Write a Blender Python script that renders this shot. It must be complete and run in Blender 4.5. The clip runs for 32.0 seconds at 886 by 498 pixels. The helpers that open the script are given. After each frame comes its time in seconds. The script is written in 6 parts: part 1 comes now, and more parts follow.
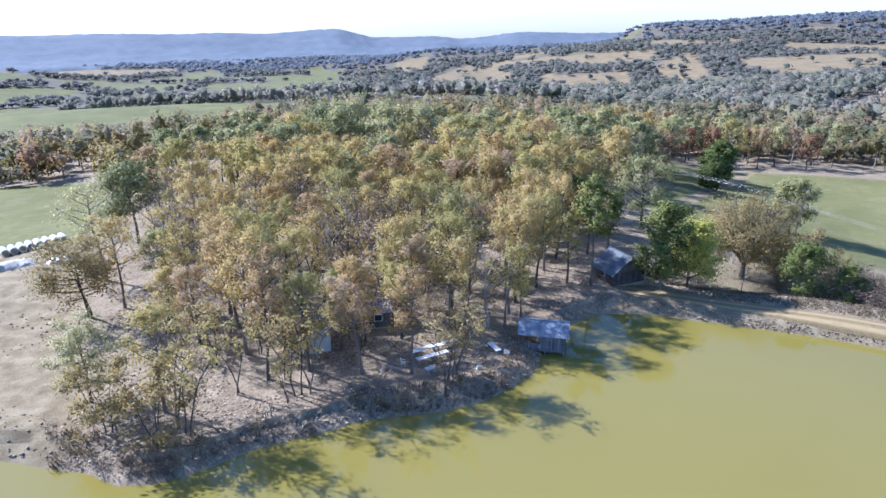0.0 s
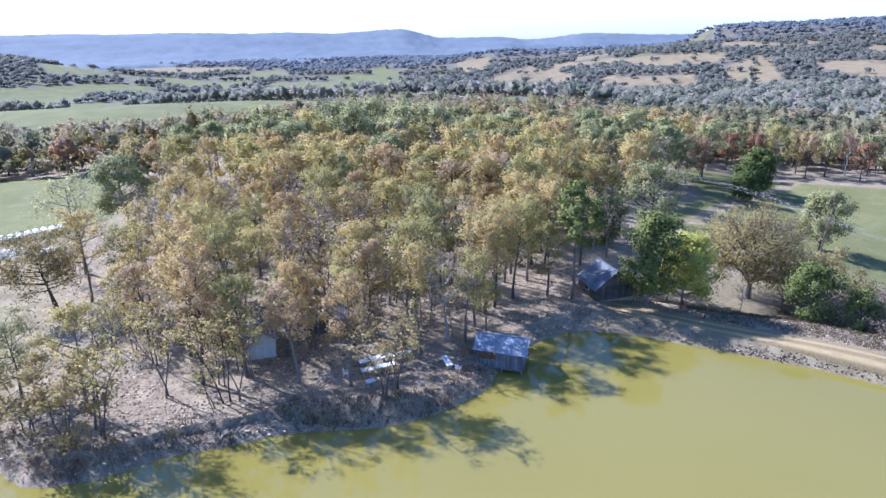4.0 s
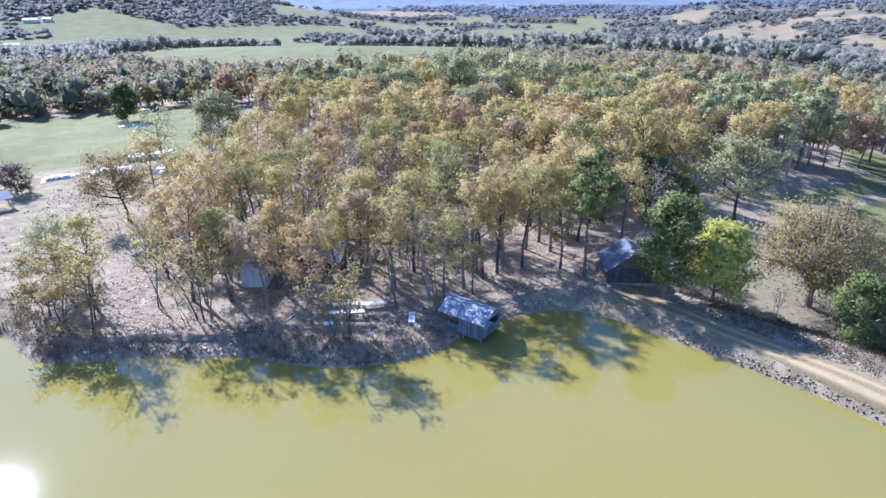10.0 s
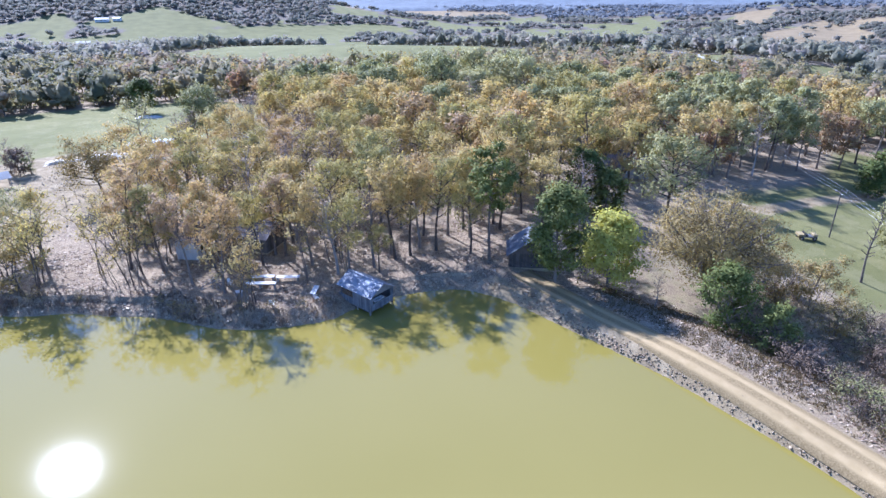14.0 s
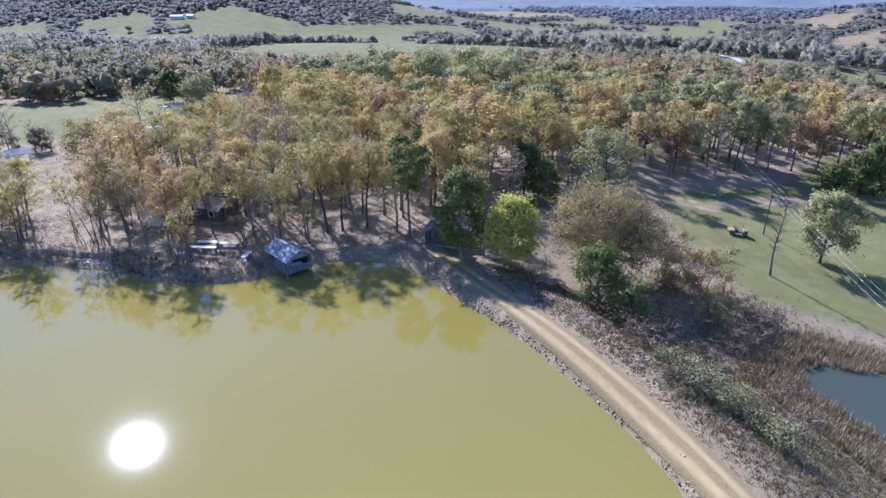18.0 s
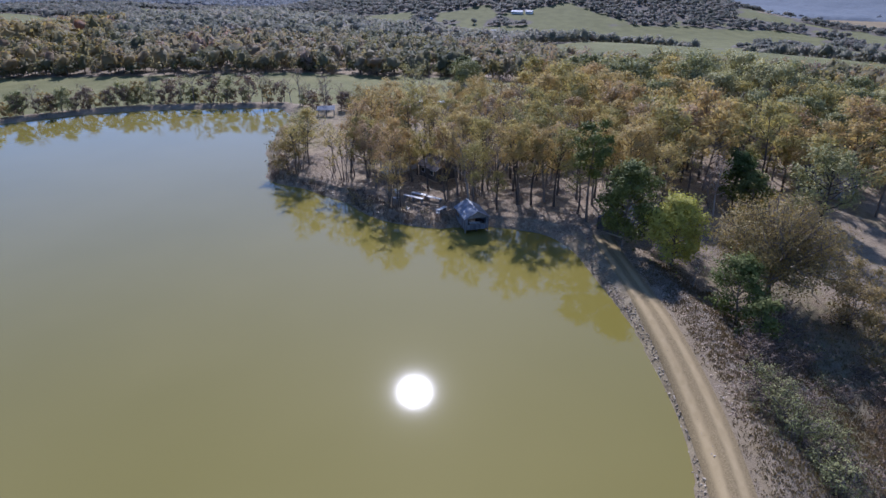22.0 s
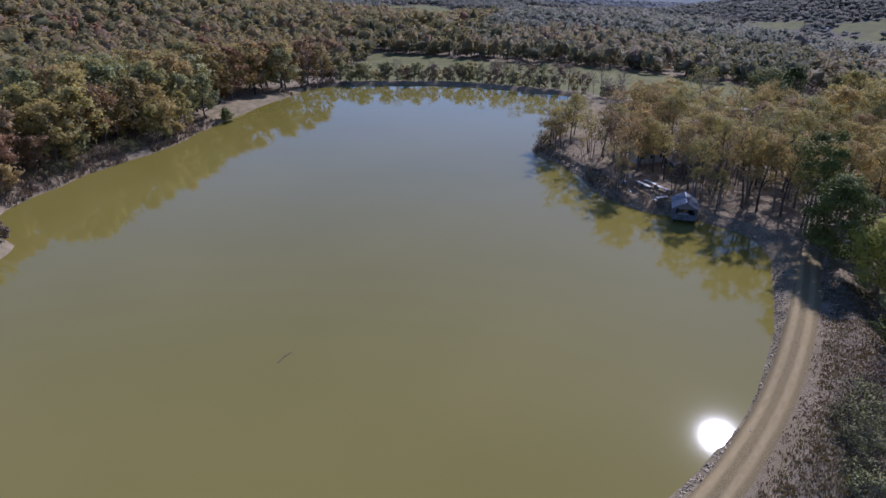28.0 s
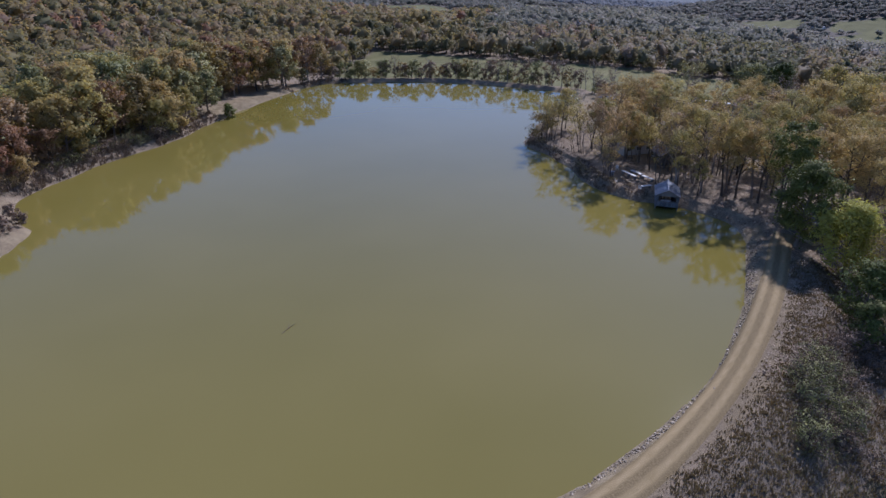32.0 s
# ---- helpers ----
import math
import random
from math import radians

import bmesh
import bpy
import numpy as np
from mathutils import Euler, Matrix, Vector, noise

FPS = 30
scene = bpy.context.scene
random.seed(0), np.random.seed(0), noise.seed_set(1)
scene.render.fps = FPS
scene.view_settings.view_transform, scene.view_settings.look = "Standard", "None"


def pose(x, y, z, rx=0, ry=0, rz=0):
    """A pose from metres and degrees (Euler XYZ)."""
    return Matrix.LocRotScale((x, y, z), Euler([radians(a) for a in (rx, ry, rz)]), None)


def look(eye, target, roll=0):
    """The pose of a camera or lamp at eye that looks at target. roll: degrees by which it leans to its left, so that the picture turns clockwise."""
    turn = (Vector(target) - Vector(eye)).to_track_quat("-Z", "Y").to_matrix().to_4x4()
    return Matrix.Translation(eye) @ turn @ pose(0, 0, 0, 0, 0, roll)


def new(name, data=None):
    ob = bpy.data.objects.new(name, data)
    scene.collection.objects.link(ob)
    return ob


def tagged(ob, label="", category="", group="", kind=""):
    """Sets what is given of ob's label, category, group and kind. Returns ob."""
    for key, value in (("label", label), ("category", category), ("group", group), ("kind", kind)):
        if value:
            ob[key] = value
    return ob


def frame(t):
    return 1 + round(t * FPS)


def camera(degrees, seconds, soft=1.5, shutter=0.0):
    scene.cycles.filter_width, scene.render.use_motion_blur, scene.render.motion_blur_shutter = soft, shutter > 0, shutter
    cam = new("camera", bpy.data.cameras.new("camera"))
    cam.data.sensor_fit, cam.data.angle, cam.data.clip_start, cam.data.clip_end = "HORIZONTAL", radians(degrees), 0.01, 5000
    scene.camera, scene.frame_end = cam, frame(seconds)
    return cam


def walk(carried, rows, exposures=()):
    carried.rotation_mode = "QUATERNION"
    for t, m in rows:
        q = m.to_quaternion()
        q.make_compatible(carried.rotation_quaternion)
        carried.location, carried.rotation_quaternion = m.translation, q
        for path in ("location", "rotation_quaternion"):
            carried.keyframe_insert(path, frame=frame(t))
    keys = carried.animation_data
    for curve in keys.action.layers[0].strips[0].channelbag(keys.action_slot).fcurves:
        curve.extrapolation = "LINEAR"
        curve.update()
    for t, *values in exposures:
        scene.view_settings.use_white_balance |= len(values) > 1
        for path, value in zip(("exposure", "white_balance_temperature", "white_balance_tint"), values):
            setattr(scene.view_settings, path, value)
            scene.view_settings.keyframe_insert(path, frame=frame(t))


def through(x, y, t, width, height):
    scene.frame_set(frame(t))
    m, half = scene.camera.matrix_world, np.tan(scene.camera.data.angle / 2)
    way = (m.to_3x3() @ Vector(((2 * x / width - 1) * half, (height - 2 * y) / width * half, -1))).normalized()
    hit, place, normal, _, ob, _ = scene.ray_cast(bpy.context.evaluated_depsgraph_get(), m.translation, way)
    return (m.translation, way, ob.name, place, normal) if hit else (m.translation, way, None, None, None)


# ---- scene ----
cam = camera(69.64, 32.0)
PATH = [
    (0.0, pose(0.00, 0.00, 36.00, 69.40, 0.01, 0.00)),
    (0.5, pose(1.33, 0.50, 35.85, 69.49, -0.08, 0.84)),
    (1.0, pose(2.66, 1.02, 35.71, 69.52, -0.14, 1.58)),
    (1.5, pose(3.97, 1.57, 35.59, 69.58, -0.18, 2.70)),
    (2.0, pose(5.29, 2.15, 35.49, 69.65, -0.20, 3.52)),
    (2.5, pose(6.64, 2.74, 35.42, 69.70, -0.16, 4.09)),
    (3.0, pose(8.04, 3.31, 35.35, 69.72, -0.10, 4.55)),
    (3.5, pose(9.48, 3.88, 35.30, 69.66, -0.05, 5.06)),
    (4.0, pose(10.97, 4.44, 35.26, 69.45, -0.05, 5.74)),
    (4.5, pose(12.48, 5.01, 35.22, 69.06, -0.07, 6.74)),
    (5.0, pose(14.02, 5.59, 35.19, 68.43, -0.07, 8.19)),
    (5.5, pose(15.59, 6.16, 35.18, 67.79, -0.06, 9.51)),
    (6.0, pose(17.21, 6.70, 35.18, 67.13, -0.06, 10.25)),
    (6.5, pose(18.88, 7.21, 35.20, 66.44, -0.07, 10.82)),
    (7.0, pose(20.61, 7.71, 35.23, 65.80, -0.06, 11.62)),
    (7.5, pose(22.38, 8.23, 35.29, 65.17, -0.04, 12.79)),
    (8.0, pose(24.21, 8.80, 35.36, 65.12, -0.06, 14.74)),
    (8.5, pose(26.08, 9.35, 35.44, 65.15, -0.07, 17.16)),
    (9.0, pose(27.99, 9.87, 35.51, 65.16, -0.09, 19.42)),
    (9.5, pose(29.95, 10.35, 35.58, 65.17, -0.12, 21.67)),
    (10.0, pose(31.94, 10.80, 35.62, 65.21, -0.15, 24.08)),
    (10.5, pose(34.02, 11.25, 35.66, 65.24, -0.16, 26.01)),
    (11.0, pose(36.14, 11.66, 35.70, 65.27, -0.13, 27.34)),
    (11.5, pose(38.31, 12.01, 35.76, 65.31, -0.11, 28.43)),
    (12.0, pose(40.58, 12.29, 35.84, 65.32, -0.06, 28.88)),
    (12.5, pose(42.92, 12.47, 35.94, 65.30, 0.02, 28.98)),
    (13.0, pose(45.34, 12.59, 36.05, 65.27, 0.11, 29.16)),
    (13.5, pose(47.83, 12.67, 36.17, 65.24, 0.18, 29.27)),
    (14.0, pose(50.35, 12.75, 36.29, 65.20, 0.26, 29.30)),
    (14.5, pose(52.90, 12.85, 36.42, 65.18, 0.34, 29.40)),
    (15.0, pose(55.50, 12.99, 36.54, 65.14, 0.40, 29.35)),
    (15.5, pose(58.11, 13.17, 36.65, 65.12, 0.42, 29.26)),
    (16.0, pose(60.66, 13.44, 36.73, 65.13, 0.28, 29.46)),
    (16.5, pose(63.17, 13.79, 36.80, 65.15, 0.17, 30.06)),
    (17.0, pose(65.66, 14.19, 36.84, 65.18, 0.16, 31.17)),
    (17.5, pose(68.13, 14.63, 36.88, 65.21, 0.20, 32.88)),
    (18.0, pose(70.59, 15.08, 36.90, 65.24, 0.18, 35.30)),
    (18.5, pose(73.05, 15.54, 36.91, 65.26, 0.12, 38.64)),
    (19.0, pose(75.52, 16.04, 36.92, 65.32, 0.04, 42.23)),
    (19.5, pose(78.00, 16.59, 36.92, 65.30, -0.03, 45.93)),
    (20.0, pose(80.45, 17.26, 36.91, 65.31, -0.05, 49.58)),
    (20.5, pose(82.79, 18.06, 36.90, 65.38, -0.02, 53.20)),
    (21.0, pose(84.97, 19.02, 36.88, 65.38, 0.06, 57.10)),
    (21.5, pose(86.97, 20.10, 36.87, 65.36, 0.09, 60.64)),
    (22.0, pose(88.79, 21.27, 36.87, 65.30, 0.06, 63.82)),
    (22.5, pose(90.44, 22.50, 36.89, 65.28, 0.04, 66.75)),
    (23.0, pose(91.98, 23.76, 36.93, 65.26, 0.04, 69.10)),
    (23.5, pose(93.53, 25.03, 36.96, 65.33, 0.06, 71.66)),
    (24.0, pose(95.14, 26.31, 36.98, 65.40, 0.00, 75.58)),
    (24.5, pose(96.80, 27.64, 37.00, 65.45, -0.11, 80.87)),
    (25.0, pose(98.42, 28.99, 37.03, 65.52, -0.19, 85.49)),
    (25.5, pose(100.02, 30.33, 37.07, 65.54, -0.19, 87.81)),
    (26.0, pose(101.61, 31.59, 37.11, 65.56, -0.15, 89.60)),
    (26.5, pose(103.19, 32.80, 37.13, 65.51, -0.10, 91.86)),
    (27.0, pose(104.78, 33.94, 37.13, 65.46, -0.06, 93.61)),
    (27.5, pose(106.32, 34.98, 37.12, 65.43, -0.03, 94.90)),
    (28.0, pose(107.77, 35.89, 37.09, 65.43, -0.04, 95.75)),
    (28.5, pose(109.09, 36.63, 37.07, 65.44, -0.07, 96.21)),
    (29.0, pose(110.23, 37.18, 37.06, 65.49, -0.08, 96.30)),
    (29.5, pose(111.18, 37.49, 37.06, 65.51, -0.08, 96.27)),
    (30.0, pose(111.96, 37.60, 37.05, 65.49, -0.05, 95.34)),
    (30.5, pose(112.53, 37.55, 37.06, 65.45, -0.01, 95.20)),
    (31.0, pose(112.90, 37.43, 37.08, 65.46, 0.05, 95.59)),
    (31.5, pose(113.14, 37.32, 37.11, 65.44, 0.05, 95.78)),
    (32.0, pose(113.33, 37.23, 37.15, 65.42, 0.04, 95.65)),
]
EXPOSURES = [(0, 1.14, 5100, 18), (6, 1.29, 4950, 21), (10, 1.38, 4950, 21), (13, 1.38, 4970, 22), (15, 1.24, 5050, 22), (18, 0.96, 5160, 22), (20, 0.64, 5230, 23), (23, 0.03, 5360, 24), (26, -0.17, 5400, 26), (32, -0.21, 5400, 26)]
walk(cam, PATH, EXPOSURES)

# ---- light ----
SUN_AZ, SUN_EL = 67.0, 37.3          # degrees left of +y, degrees above the horizon
sun_way = Vector((-math.sin(radians(SUN_AZ)) * math.cos(radians(SUN_EL)),
                  math.cos(radians(SUN_AZ)) * math.cos(radians(SUN_EL)), math.sin(radians(SUN_EL))))
world = bpy.data.worlds.new("world")
scene.world = world
world.use_nodes = True
wt = world.node_tree
sky = wt.nodes.new("ShaderNodeTexSky")
sky.sky_type, sky.sun_disc = "NISHITA", False
sky.sun_elevation, sky.sun_rotation = radians(SUN_EL), radians(-SUN_AZ)
sky.air_density, sky.dust_density, sky.ozone_density = 1.0, 0.22, 6.0
wt.links.new(sky.outputs[0], wt.nodes["Background"].inputs[0])
wt.nodes["Background"].inputs[1].default_value = 0.11
sun_data = bpy.data.lights.new("sun", "SUN")
sun_data.energy, sun_data.angle, sun_data.color = 4.7, radians(1.0), (1.0, 0.95, 0.87)
sun = new("sun", sun_data)
sun.matrix_world = look((0, 0, 0), -sun_way)


# ---- materials ----
def material(name, rough=0.9, spec=0.3):
    m = bpy.data.materials.new(name)
    m.use_nodes = True
    n = m.node_tree.nodes
    bsdf = n["Principled BSDF"]
    bsdf.inputs["Roughness"].default_value = rough
    bsdf.inputs["Specular IOR Level"].default_value = spec
    return m, n, m.node_tree.links, bsdf


def ramp(n, links, source, stops):
    r = n.new("ShaderNodeValToRGB")
    while len(r.color_ramp.elements) < len(stops):
        r.color_ramp.elements.new(0.5)
    for e, (p, c) in zip(r.color_ramp.elements, stops):
        e.position, e.color = p, (*c, 1)
    links.new(source, r.inputs[0])
    return r.outputs[0]


def noise_out(n, links, coord, scale, detail=4, rough=0.55):
    t = n.new("ShaderNodeTexNoise")
    t.inputs["Scale"].default_value, t.inputs["Detail"].default_value, t.inputs["Roughness"].default_value = scale, detail, rough
    links.new(coord, t.inputs["Vector"])
    return t.outputs["Fac"]


def mix(n, links, fac, a, b, mode="MIX"):
    m = n.new("ShaderNodeMix")
    m.data_type, m.blend_type = "RGBA", mode
    for socket, v in ((m.inputs[0], fac), (m.inputs[6], a), (m.inputs[7], b)):
        if isinstance(v, bpy.types.NodeSocket):
            links.new(v, socket)
        elif isinstance(v, tuple):
            socket.default_value = (*v, 1)
        else:
            socket.default_value = v
    return m.outputs[2]


def calc(n, links, op, a, b=0.0, c=0.0, clamp=False):
    m = n.new("ShaderNodeMath")
    m.operation, m.use_clamp = op, clamp
    for socket, v in zip(m.inputs, (a, b, c)):
        if isinstance(v, bpy.types.NodeSocket):
            links.new(v, socket)
        else:
            socket.default_value = v
    return m.outputs[0]


def bump(n, links, bsdf, height, strength=0.5, distance=0.1):
    b = n.new("ShaderNodeBump")
    b.inputs["Strength"].default_value, b.inputs["Distance"].default_value = strength, distance
    links.new(height, b.inputs["Height"])
    links.new(b.outputs[0], bsdf.inputs["Normal"])


def where(n, kind="Object"):
    return n.new("ShaderNodeTexCoord").outputs[kind]


def place(n):
    return n.new("ShaderNodeNewGeometry").outputs["Position"]


def surface(name, dark, light, scale=3.0, rough=0.85, fine=40.0, relief=0.3, depth=0.02, metal=0.0, per_object=0.0, spec=0.3):
    """A weathered surface: two colours by coarse and fine grain, with relief."""
    m, n, links, bsdf = material(name, rough, spec)
    co = where(n)
    a, b = noise_out(n, links, co, scale), noise_out(n, links, co, fine, 3)
    f = calc(n, links, "ADD", calc(n, links, "MULTIPLY", a, 0.65), calc(n, links, "MULTIPLY", b, 0.35))
    if per_object:
        o = n.new("ShaderNodeObjectInfo").outputs["Random"]
        f = calc(n, links, "ADD", f, calc(n, links, "MULTIPLY_ADD", o, per_object, -per_object / 2))
    links.new(ramp(n, links, f, [(0.3, dark), (0.7, light)]), bsdf.inputs["Base Color"])
    bsdf.inputs["Metallic"].default_value = metal
    bump(n, links, bsdf, b, relief, depth)
    return m


def foliage(name, stops, per_leaf=0.3, through=0.3, attribute="", rough=0.7, grain=0.5, lit=(1.1, 0.93, 0.52)):
    """Leaves: the colour by the tree (its own random or an attribute) and by the leaf."""
    m, n, links, bsdf = material(name, rough, 0.15)
    if attribute:
        a = n.new("ShaderNodeAttribute")
        a.attribute_name = attribute
        tree = a.outputs["Fac"]
    else:
        tree = n.new("ShaderNodeObjectInfo").outputs["Random"]
    leaf = n.new("ShaderNodeNewGeometry").outputs["Random Per Island"]
    f = calc(n, links, "ADD", tree, calc(n, links, "MULTIPLY_ADD", leaf, per_leaf, -per_leaf / 2), clamp=True)
    col = ramp(n, links, f, stops)
    shade = calc(n, links, "MULTIPLY_ADD", leaf, grain, 1 - grain / 2)
    col = mix(n, links, 1.0, col, shade, "MULTIPLY")
    links.new(col, bsdf.inputs["Base Color"])
    t = n.new("ShaderNodeBsdfTranslucent")
    links.new(mix(n, links, 1.0, col, lit, "MULTIPLY"), t.inputs["Color"])
    s = n.new("ShaderNodeMixShader")
    s.inputs[0].default_value = through
    links.new(bsdf.outputs[0], s.inputs[1])
    links.new(t.outputs[0], s.inputs[2])
    links.new(s.outputs[0], n["Material Output"].inputs["Surface"])
    return m


def ground_material():
    m, n, links, bsdf = material("ground", 0.95, 0.15)
    p = place(n)
    a = n.new("ShaderNodeVertexColor")
    a.layer_name = "cover"
    sep = n.new("ShaderNodeSeparateColor")
    links.new(a.outputs[0], sep.inputs[0])
    coarse, middle, fine = noise_out(n, links, p, 0.06), noise_out(n, links, p, 0.6, 5), noise_out(n, links, p, 6.0, 4, 0.7)
    tiny = noise_out(n, links, p, 22.0, 3, 0.7)
    litter = ramp(n, links, calc(n, links, "ADD", calc(n, links, "MULTIPLY", middle, 0.5), calc(n, links, "MULTIPLY", fine, 0.5)),
                  [(0.34, (0.155, 0.115, 0.075)), (0.5, (0.295, 0.231, 0.15)), (0.64, (0.43, 0.348, 0.229))])
    patch = noise_out(n, links, p, 2.2, 4, 0.7)
    litter = mix(n, links, calc(n, links, "MULTIPLY", calc(n, links, "GREATER_THAN", patch, 0.54), 0.45), litter, (0.16, 0.115, 0.08))
    litter = mix(n, links, calc(n, links, "MULTIPLY", calc(n, links, "GREATER_THAN", tiny, 0.58), 0.7), litter, (0.45, 0.362, 0.241))
    litter = mix(n, links, calc(n, links, "MULTIPLY", calc(n, links, "LESS_THAN", tiny, 0.42), 0.6), litter, (0.10, 0.07, 0.055))
    green = ramp(n, links, calc(n, links, "ADD", calc(n, links, "MULTIPLY", coarse, 0.6), calc(n, links, "MULTIPLY", fine, 0.4)),
                 [(0.3, (0.125, 0.124, 0.043)), (0.52, (0.178, 0.17, 0.063)), (0.7, (0.24, 0.217, 0.092))])
    bare = noise_out(n, links, p, 0.22, 5, 0.65)
    green = mix(n, links, calc(n, links, "MULTIPLY", calc(n, links, "GREATER_THAN", calc(n, links, "ADD", bare, calc(n, links, "MULTIPLY", fine, 0.35)), 0.72), 0.22), green, (0.30, 0.26, 0.14))
    green = mix(n, links, calc(n, links, "MULTIPLY", calc(n, links, "GREATER_THAN", calc(n, links, "ADD", middle, calc(n, links, "MULTIPLY", tiny, 0.4)), 0.76), 0.3), green, (0.12, 0.12, 0.045))
    soil = ramp(n, links, calc(n, links, "ADD", calc(n, links, "MULTIPLY", middle, 0.6), calc(n, links, "MULTIPLY", fine, 0.4)),
                [(0.32, (0.15, 0.112, 0.06)), (0.5, (0.265, 0.207, 0.12)), (0.66, (0.39, 0.315, 0.195))])
    gold = ramp(n, links, calc(n, links, "ADD", calc(n, links, "MULTIPLY", coarse, 0.5), calc(n, links, "MULTIPLY", fine, 0.5)),
                [(0.3, (0.165, 0.125, 0.068)), (0.5, (0.24, 0.182, 0.1)), (0.7, (0.3, 0.235, 0.133))])

    def edge(w):
        k = calc(n, links, "ADD", w, calc(n, links, "MULTIPLY_ADD", calc(n, links, "ADD", middle, fine), 0.55, -0.55))
        s = n.new("ShaderNodeMapRange")
        s.inputs[1].default_value, s.inputs[2].default_value = 0.35, 0.65
        links.new(k, s.inputs[0])
        return s.outputs[0]

    wood = n.new("ShaderNodeAttribute")
    wood.attribute_name = "wood"
    floor = ramp(n, links, coarse, [(0.3, (0.12, 0.103, 0.078)), (0.7, (0.18, 0.153, 0.12))])
    col = mix(n, links, wood.outputs["Fac"], litter, floor)
    pale = ramp(n, links, coarse, [(0.3, (0.13, 0.128, 0.048)), (0.7, (0.19, 0.181, 0.07))])
    green = mix(n, links, wood.outputs["Fac"], green, pale)
    col = mix(n, links, edge(sep.outputs[0]), col, green)
    col = mix(n, links, edge(sep.outputs[2]), col, gold)
    col = mix(n, links, edge(sep.outputs[1]), col, soil)
    links.new(col, bsdf.inputs["Base Color"])
    bump(n, links, bsdf, fine, 0.6, 0.12)
    return m


def water_material(name, deep, shallow, rough, ior):
    m, n, links, bsdf = material(name, rough, 0.5)
    bsdf.inputs["IOR"].default_value = ior
    p = place(n)
    f = noise_out(n, links, p, 0.02, 3)
    links.new(ramp(n, links, f, [(0.35, deep), (0.65, shallow)]), bsdf.inputs["Base Color"])
    w = noise_out(n, links, p, 1.3, 2)
    bump(n, links, bsdf, w, 0.012, 0.05)
    # ripples that run across the light breeze
    bsdf.inputs["Anisotropic"].default_value = 0.5
    way = n.new("ShaderNodeCombineXYZ")
    way.inputs[0].default_value, way.inputs[1].default_value = math.cos(radians(67)), math.sin(radians(67))
    links.new(way.outputs[0], bsdf.inputs["Tangent"])
    return m


def road_material():
    m, n, links, bsdf = material("road", 0.95, 0.15)
    uv = n.new("ShaderNodeUVMap").outputs[0]
    sx = n.new("ShaderNodeSeparateXYZ")
    links.new(uv, sx.inputs[0])
    p = place(n)
    fine, middle = noise_out(n, links, p, 7.0, 4, 0.7), noise_out(n, links, p, 0.8, 4)
    # two wheel tracks 0.7 m either side of the middle
    off = calc(n, links, "ABSOLUTE", calc(n, links, "SUBTRACT", calc(n, links, "ABSOLUTE", sx.outputs[0]), 0.7))
    k = calc(n, links, "ADD", off, calc(n, links, "MULTIPLY_ADD", calc(n, links, "ADD", fine, middle), 0.5, -0.5))
    s = n.new("ShaderNodeMapRange")
    s.inputs[1].default_value, s.inputs[2].default_value = 0.16, 0.46
    links.new(k, s.inputs[0])
    track = ramp(n, links, middle, [(0.3, (0.335, 0.25, 0.125)), (0.7, (0.425, 0.32, 0.168))])
    verge = ramp(n, links, fine, [(0.3, (0.162, 0.117, 0.056)), (0.5, (0.248, 0.184, 0.092)), (0.7, (0.332, 0.252, 0.131))])
    links.new(mix(n, links, s.outputs[0], track, verge), bsdf.inputs["Base Color"])
    bump(n, links, bsdf, fine, 0.5, 0.08)
    return m


GROUND = ground_material()
ROAD = road_material()
POND = water_material("pond_water", (0.216, 0.178, 0.038), (0.243, 0.199, 0.049), 0.033, 1.5)
POND_DARK = water_material("backwater", (0.05, 0.058, 0.042), (0.07, 0.075, 0.055), 0.06, 1.3)
BARK = surface("bark", (0.075, 0.06, 0.05), (0.22, 0.182, 0.15), 2.0, 0.95, 18, 0.6, 0.04, per_object=0.5)
BARK_PALE = surface("pale_bark", (0.16, 0.14, 0.125), (0.36, 0.33, 0.30), 2.0, 0.95, 18, 0.5, 0.03, per_object=0.4)
OAK_LEAF = foliage("oak_leaves", [(0.0, (0.346, 0.341, 0.168)), (0.15, (0.357, 0.334, 0.136)), (0.35, (0.459, 0.405, 0.166)), (0.55, (0.524, 0.432, 0.192)), (0.8, (0.512, 0.405, 0.192)), (0.9, (0.483, 0.354, 0.168)), (1.0, (0.459, 0.354, 0.241))], per_leaf=0.08, through=0.5, grain=0.25, lit=(1.08, 0.96, 0.62))
GREEN_LEAF = foliage("green_leaves", [(0.0, (0.244, 0.255, 0.120)), (0.5, (0.350, 0.346, 0.169)), (1.0, (0.463, 0.424, 0.212))], through=0.28, per_leaf=0.15, grain=0.3, lit=(1.04, 0.98, 0.55))
RED_LEAF = foliage("red_leaves", [(0.0, (0.29, 0.16, 0.10)), (0.5, (0.34, 0.22, 0.13)), (1.0, (0.375, 0.275, 0.155))], through=0.35)
LIME_LEAF = foliage("lime_leaves", [(0.0, (0.443, 0.436, 0.108)), (1.0, (0.578, 0.536, 0.142))], through=0.38, per_leaf=0.15, grain=0.25, lit=(1.05, 1.0, 0.45))
TAN_LEAF = foliage("tan_leaves", [(0.0, (0.307, 0.251, 0.110)), (0.5, (0.348, 0.278, 0.126)), (1.0, (0.382, 0.291, 0.144))], through=0.38, per_leaf=0.12, grain=0.2, lit=(1.1, 0.94, 0.48))
